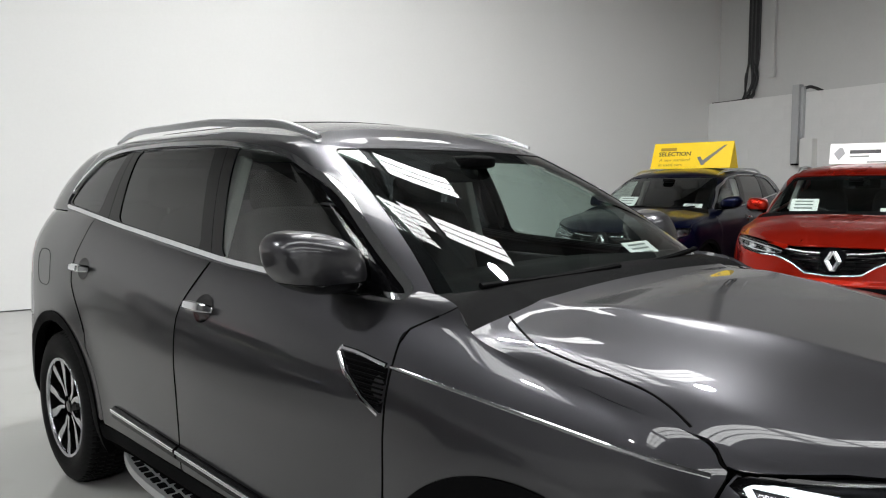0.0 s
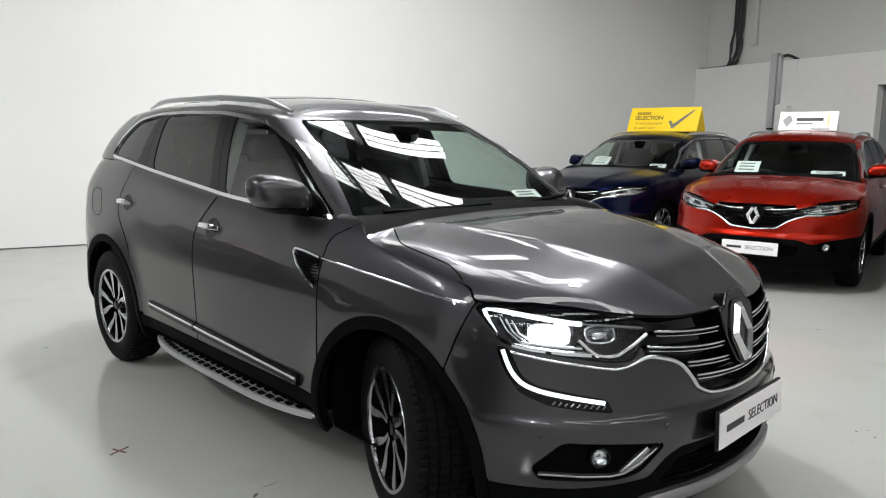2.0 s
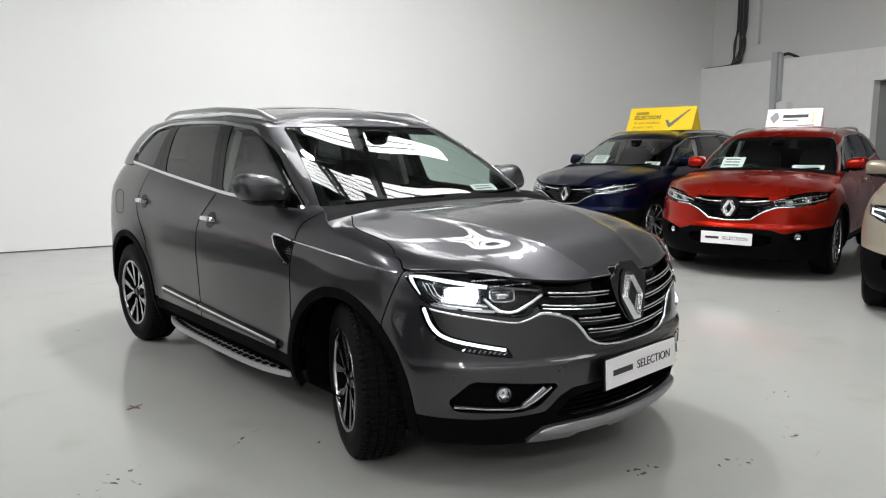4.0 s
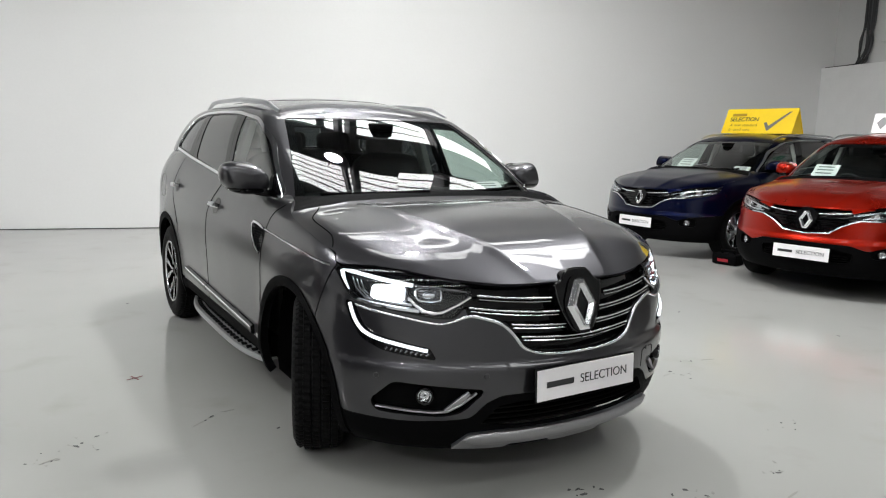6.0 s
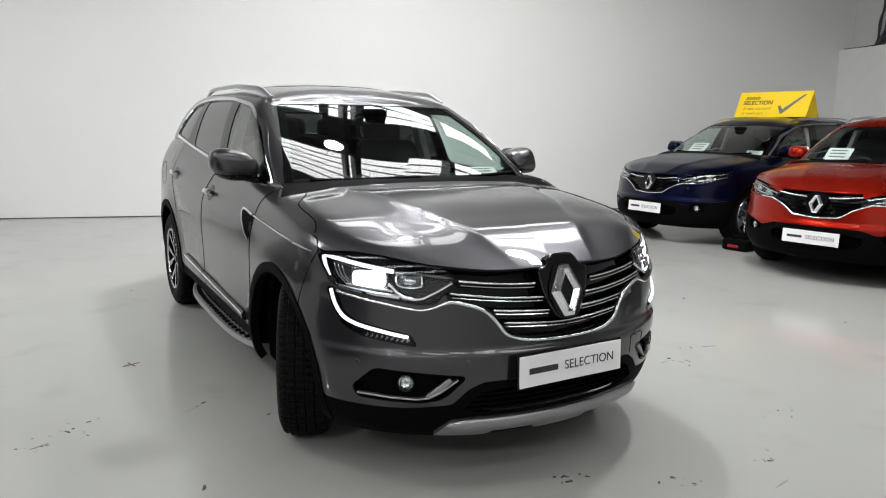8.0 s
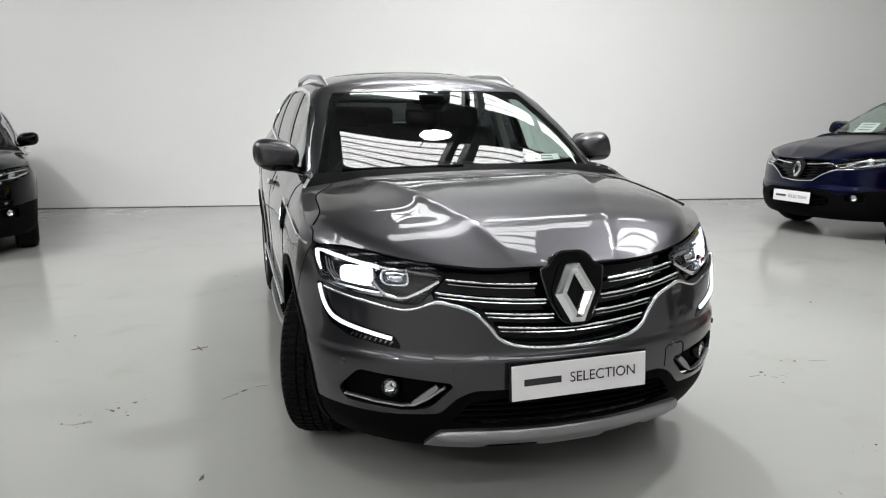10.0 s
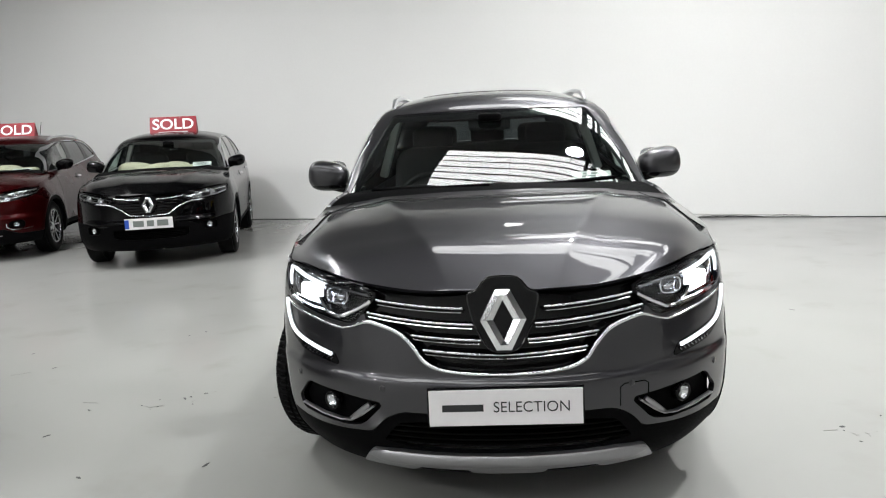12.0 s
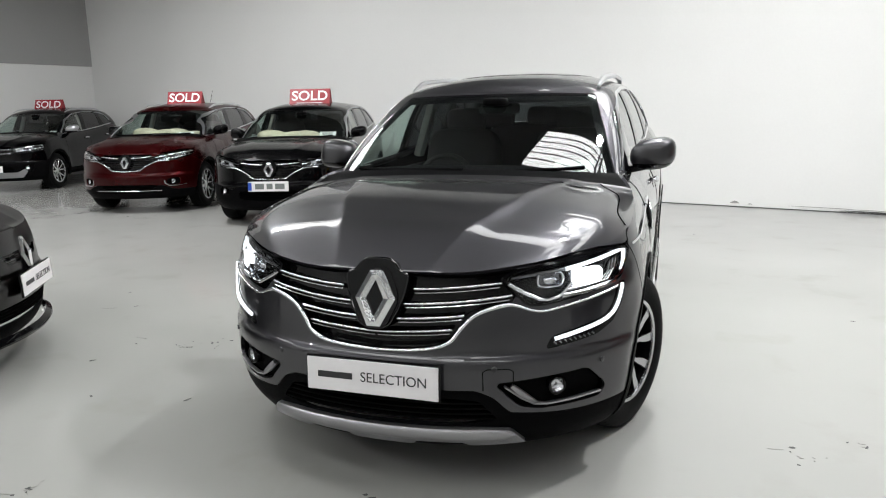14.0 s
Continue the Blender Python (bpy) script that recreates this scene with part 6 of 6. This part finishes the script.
KAD = (0.99, 0.965, 0.955)
QF = 0.5
blue_car, _ = car_body("dark blue crossover with a yellow roof sign", BLUE, KAD, "crossover", QF, plate_z=0.455, pose_m=pose(5.92, 3.41, 0, 0, 0, -87.7))
red_car, _ = car_body("bright flame red crossover with a white roof sign", RED, KAD, "crossover", QF, plate_z=0.445, pose_m=pose(5.47, 1.00, 0, 0, 0, -80.6))
beige_car, _ = car_body("beige crossover parked beside the red one", BEIGE, KAD, "crossover", QF, plate_z=0.445, lit=True, pose_m=pose(4.50, -1.42, 0, 0, 0, -78.0))
black_car, _ = car_body("black crossover with a red sold sign", BLACK, KAD, "crossover", QF, plate_z=0.56, words=False, rails=False, cover=True, pose_m=pose(-4.12, 5.50, 0, 0, 0, 14.6))
wine_car, _ = car_body("dark red people carrier with a red sold sign", WINE, (1.0, 0.98, 0.985), "carrier", QF, ws=-0.02, header=0.95, plate=False, mirror=BLACK, cover=True, radius=0.36, pose_m=pose(-6.96, 6.17, 0, 0, 0, 15.0))
rough_car, _ = car_body("black rugged SUV with a silver skid plate", BLACK, (0.98, 0.95, 0.985), "rugged", QF, plate_z=0.47, mirror=SATIN, pose_m=pose(-11.98, 8.07, 0, 0, 0, 18.0))
near_car, _ = car_body("dark brown-grey hatchback with a white show plate", DARK, (0.95, 0.90, 0.90), "hatch", QF, plate_z=0.555, rails=False, radius=0.33, pose_m=pose(-3.433, -0.544, 0, 0, 0, 121.0))


sweep("antenna", [(0.0, 2.62, 1.625), (0.0, 2.72, 1.78), (0.0, 2.80, 1.90)], [(0, -1, 0)] * 3, ring_prof(0.004, 6), PLASTIC, wine_car)


def paper(car, sc, items):
    for at, size, tilt in items:
        sheet(car, tuple(np.array(at) * np.array(sc)), size, tilt)


paper(blue_car, KAD, [((-0.44, 0.58, 1.22), (0.26, 0.19), -52), ((0.46, 0.56, 1.17), (0.24, 0.07), -40)])
paper(red_car, KAD, [((-0.44, 0.58, 1.22), (0.26, 0.21), -52), ((0.42, 0.56, 1.17), (0.34, 0.07), -40)])
paper(black_car, KAD, [((0.46, 0.56, 1.19), (0.24, 0.08), -45)])
paper(wine_car, KAD, [((0.40, 0.42, 1.19), (0.26, 0.08), -45)])
paper(rough_car, KAD, [((0.46, 0.56, 1.19), (0.24, 0.07), -45)])


# ---- roof signs ----
def tent_sign(name, label, m, w, h, depth, board):
    """A folded board that stands like a tent on a car roof; front towards -y."""
    sg = new(name)
    tagged(sg, label, "sign")
    sg.matrix_world = m
    lean = math.degrees(math.atan2(depth / 2, h))
    ln = math.hypot(depth / 2, h)
    for s in (-1, 1):
        bm = box_bm((w, 0.006, ln), (0, 0, ln / 2), 0.002)
        bmesh.ops.transform(bm, matrix=pose(0, s * depth / 2, 0, s * lean), verts=bm.verts)
        part("panel", bm, board, sg)
    for s in (-1, 1):
        tri = [(-depth / 2 + 0.01, 0.002), (depth / 2 - 0.01, 0.002), (0, h - 0.015)]
        flat_part("end_flap", tri, 0.004, board, sg, pose(s * (w / 2 - 0.012), 0, 0, 0, 0, 90))
    return sg, pose(0, -depth / 2, 0, -lean) @ pose(0, -0.0045, 0), ln


def on_roof(car, y, z, turn=0.0):
    return car.matrix_world @ pose(0, y, z, 0, 0, turn)


ys, face_m, ln = tent_sign("roof_sign", "yellow folded roof sign with a grey tick", on_roof(blue_car, 1.62, 1.600), 1.12, 0.36, 0.30, YELLOW)
flat_part("print", [(-0.45, 0.27), (-0.22, 0.27), (-0.22, 0.315), (-0.45, 0.315)], 0.001, YELLOW_PRINT, ys, face_m)
text_part("lettering", "SELECTION", 0.088, INK, ys, face_m @ pose(-0.235, -0.001, 0.218), width=0.46, bold=0.012)
text_part("lettering", "A new standard", 0.062, YELLOW_PRINT, ys, face_m @ pose(-0.225, -0.001, 0.130), width=0.44, bold=0.004)
text_part("lettering", "in used cars", 0.062, YELLOW_PRINT, ys, face_m @ pose(-0.275, -0.001, 0.058), width=0.34, bold=0.004)
flat_part("tick", [(0.09, 0.165), (0.135, 0.175), (0.175, 0.115), (0.44, 0.335), (0.475, 0.335), (0.185, 0.045), (0.165, 0.045)], 0.001, mat("grey_tick_print", (0.16, 0.15, 0.14), 0.5), ys, face_m)

ws_, face_m, ln = tent_sign("roof_sign", "white folded roof sign with a diamond mark", on_roof(red_car, 1.60, 1.605), 0.66, 0.232, 0.20, SIGNWHITE)
flat_part("mark", [(-0.235, 0.045), (-0.175, 0.13), (-0.205, 0.20), (-0.235, 0.20), (-0.29, 0.13)], 0.001, mat("grey_mark_print", (0.22, 0.22, 0.23), 0.4), ws_, face_m)
flat_part("print", [(-0.13, 0.125), (0.17, 0.125), (0.17, 0.168), (-0.13, 0.168)], 0.001, INK, ws_, face_m)
flat_part("print", [(-0.13, 0.080), (0.06, 0.080), (0.06, 0.098), (-0.13, 0.098)], 0.001, PRINT, ws_, face_m)
flat_part("print", [(0.04, 0.012), (0.25, 0.012), (0.25, 0.026), (0.04, 0.026)], 0.001, PRINT, ws_, face_m)
flat_part("stripe", [(0.22, 0.05), (0.232, 0.05), (0.232, 0.21), (0.22, 0.21)], 0.001, YELLOW, ws_, face_m)

for car, z, w in ((black_car, 1.575, 0.64), (wine_car, 1.615, 0.62), (rough_car, 1.600, 0.62)):
    sg, face_m, ln = tent_sign("roof_sign", "red folded roof sign that reads sold", on_roof(car, 1.48, z), w, 0.235, 0.20, SIGNRED)
    tagged(sg, group="sold signs")
    text_part("lettering", "SOLD", 0.225, SIGNWHITE, sg, face_m @ pose(0, -0.001, 0.130), width=0.88 * w, bold=0.014)
    flat_part("print", [(-0.2, 0.012), (0.2, 0.012), (0.2, 0.022), (-0.2, 0.022)], 0.001, SIGNWHITE, sg, face_m)


# ---- marks on the floor ----
def floor_mark(name, label, x, y, pts, material, turn=0.0):
    bm = bmesh.new()
    f = bm.faces.new([bm.verts.new((a, b, 0)) for a, b in pts])
    bm.normal_update()
    if f.normal.z < 0:
        f.normal_flip()
    r = bmesh.ops.extrude_face_region(bm, geom=[f])
    bmesh.ops.translate(bm, vec=(0, 0, 0.0012), verts=[v for v in r["geom"] if isinstance(v, bmesh.types.BMVert)])
    bmesh.ops.recalc_face_normals(bm, faces=bm.faces)
    ob = part(name, bm, material)
    ob.matrix_world = pose(x, y, 0.0006, 0, 0, turn)
    return tagged(ob, label, name.replace("_", " "))


floor_mark("tape_mark", "small red cross taped on the floor", -1.392, 1.245, [(-0.05, -0.005), (-0.005, -0.005), (-0.005, -0.042), (0.005, -0.042), (0.005, -0.005), (0.05, -0.005), (0.05, 0.005), (0.005, 0.005), (0.005, 0.042), (-0.005, 0.042), (-0.005, 0.005), (-0.05, 0.005)], REDTAPE, 20)

# dark specks, scuffs and litter on the resin
SPECKS = [(-2.9, 1.0), (-0.895, 0.15), (-1.184, 0.413), (-1.15, 3.24), (-1.767, 0.384), (-2.278, -0.085), (-2.245, 0.246), (-3.256, 1.328), (1.55, -0.17), (1.26, 5.15),
          (-1.37, -1.36), (-1.856, -0.535), (1.85, -0.086), (0.37, -1.27), (-1.143, 0.45), (-1.328, -0.44), (0.865, -1.367), (2.9, 0.9), (3.4, -0.2), (2.2, 1.9)]
rng = random.Random(8)


def ragged(r, long, n=9):
    return [(long * r * rng.uniform(0.5, 1.0) * math.cos(2 * math.pi * i / n), r * rng.uniform(0.4, 1.0) * math.sin(2 * math.pi * i / n)) for i in range(n)]


SCUFF = mat("grey_scuff", (0.20, 0.195, 0.185), 0.6)
for i, (x, y) in enumerate(SPECKS):
    floor_mark("floor_speck", "small dark speck of dirt on the floor", x, y, ragged(rng.uniform(0.007, 0.013), rng.uniform(1.2, 3.0)), DEBRIS, rng.uniform(0, 180))
    if i % 2 == 0:
        floor_mark("floor_scuff", "faint grey scuff on the floor", x + rng.uniform(-0.2, 0.2), y + rng.uniform(-0.2, 0.2), ragged(0.006, rng.uniform(5, 12)), SCUFF, rng.uniform(-30, 40))
for cx, cy, n, spread in ((0.357, -1.321, 7, 0.05), (0.867, -1.349, 6, 0.05), (1.435, -1.043, 8, 0.06), (-1.75, 0.398, 11, 0.09), (-1.93, 0.30, 6, 0.06), (1.56, -0.25, 7, 0.07), (-1.37, -1.376, 8, 0.04), (-2.215, 1.716, 5, 0.05), (1.867, -0.058, 4, 0.04)):
    for k in range(n):
        r = rng.uniform(0.003, 0.008)
        floor_mark("floor_speck", "small grey speck of dirt on the floor", cx + rng.gauss(0, spread), cy + rng.gauss(0, 0.6 * spread), ragged(r, rng.uniform(1.0, 2.6), 7), (SCUFF, DEBRIS, SCUFF)[k % 3], rng.uniform(0, 180))
for k in range(9):
    floor_mark("floor_speck", "small dark speck of dirt on the floor", 0.0 + rng.uniform(-0.09, 0.09), -1.065 + rng.uniform(-0.04, 0.04), ragged(rng.uniform(0.004, 0.012), rng.uniform(1.0, 2.2)), DEBRIS, rng.uniform(0, 180))

# small black charger on the floor between the blue and the red car
ch = new("battery_charger")
tagged(ch, "black battery charger with a red print on the floor", "charger")
ch.matrix_world = pose(5.42, 2.30, 0, 0, 0, -85)
part("case", box_bm((0.32, 0.20, 0.13), (0, 0, 0.068), 0.025), PLASTIC, ch)
part("handle", box_bm((0.18, 0.03, 0.03), (0, 0, 0.165), 0.01), PLASTIC, ch)
for s in (-1, 1):
    part("handle_post", box_bm((0.025, 0.028, 0.05), (s * 0.08, 0, 0.145), 0.006), PLASTIC, ch)
flat_part("print", [(-0.08, 0.04), (0.06, 0.04), (0.06, 0.075), (-0.08, 0.075)], 0.001, SIGNRED, ch, pose(0, -0.1005, 0))

# the blocks of the right-hand wall
block_courses("block", wall_blocks, DY1, -0.002, 0.0, 2.90)
block_courses("block", wall_lintel, DY0, DY1, DZ, 2.90)
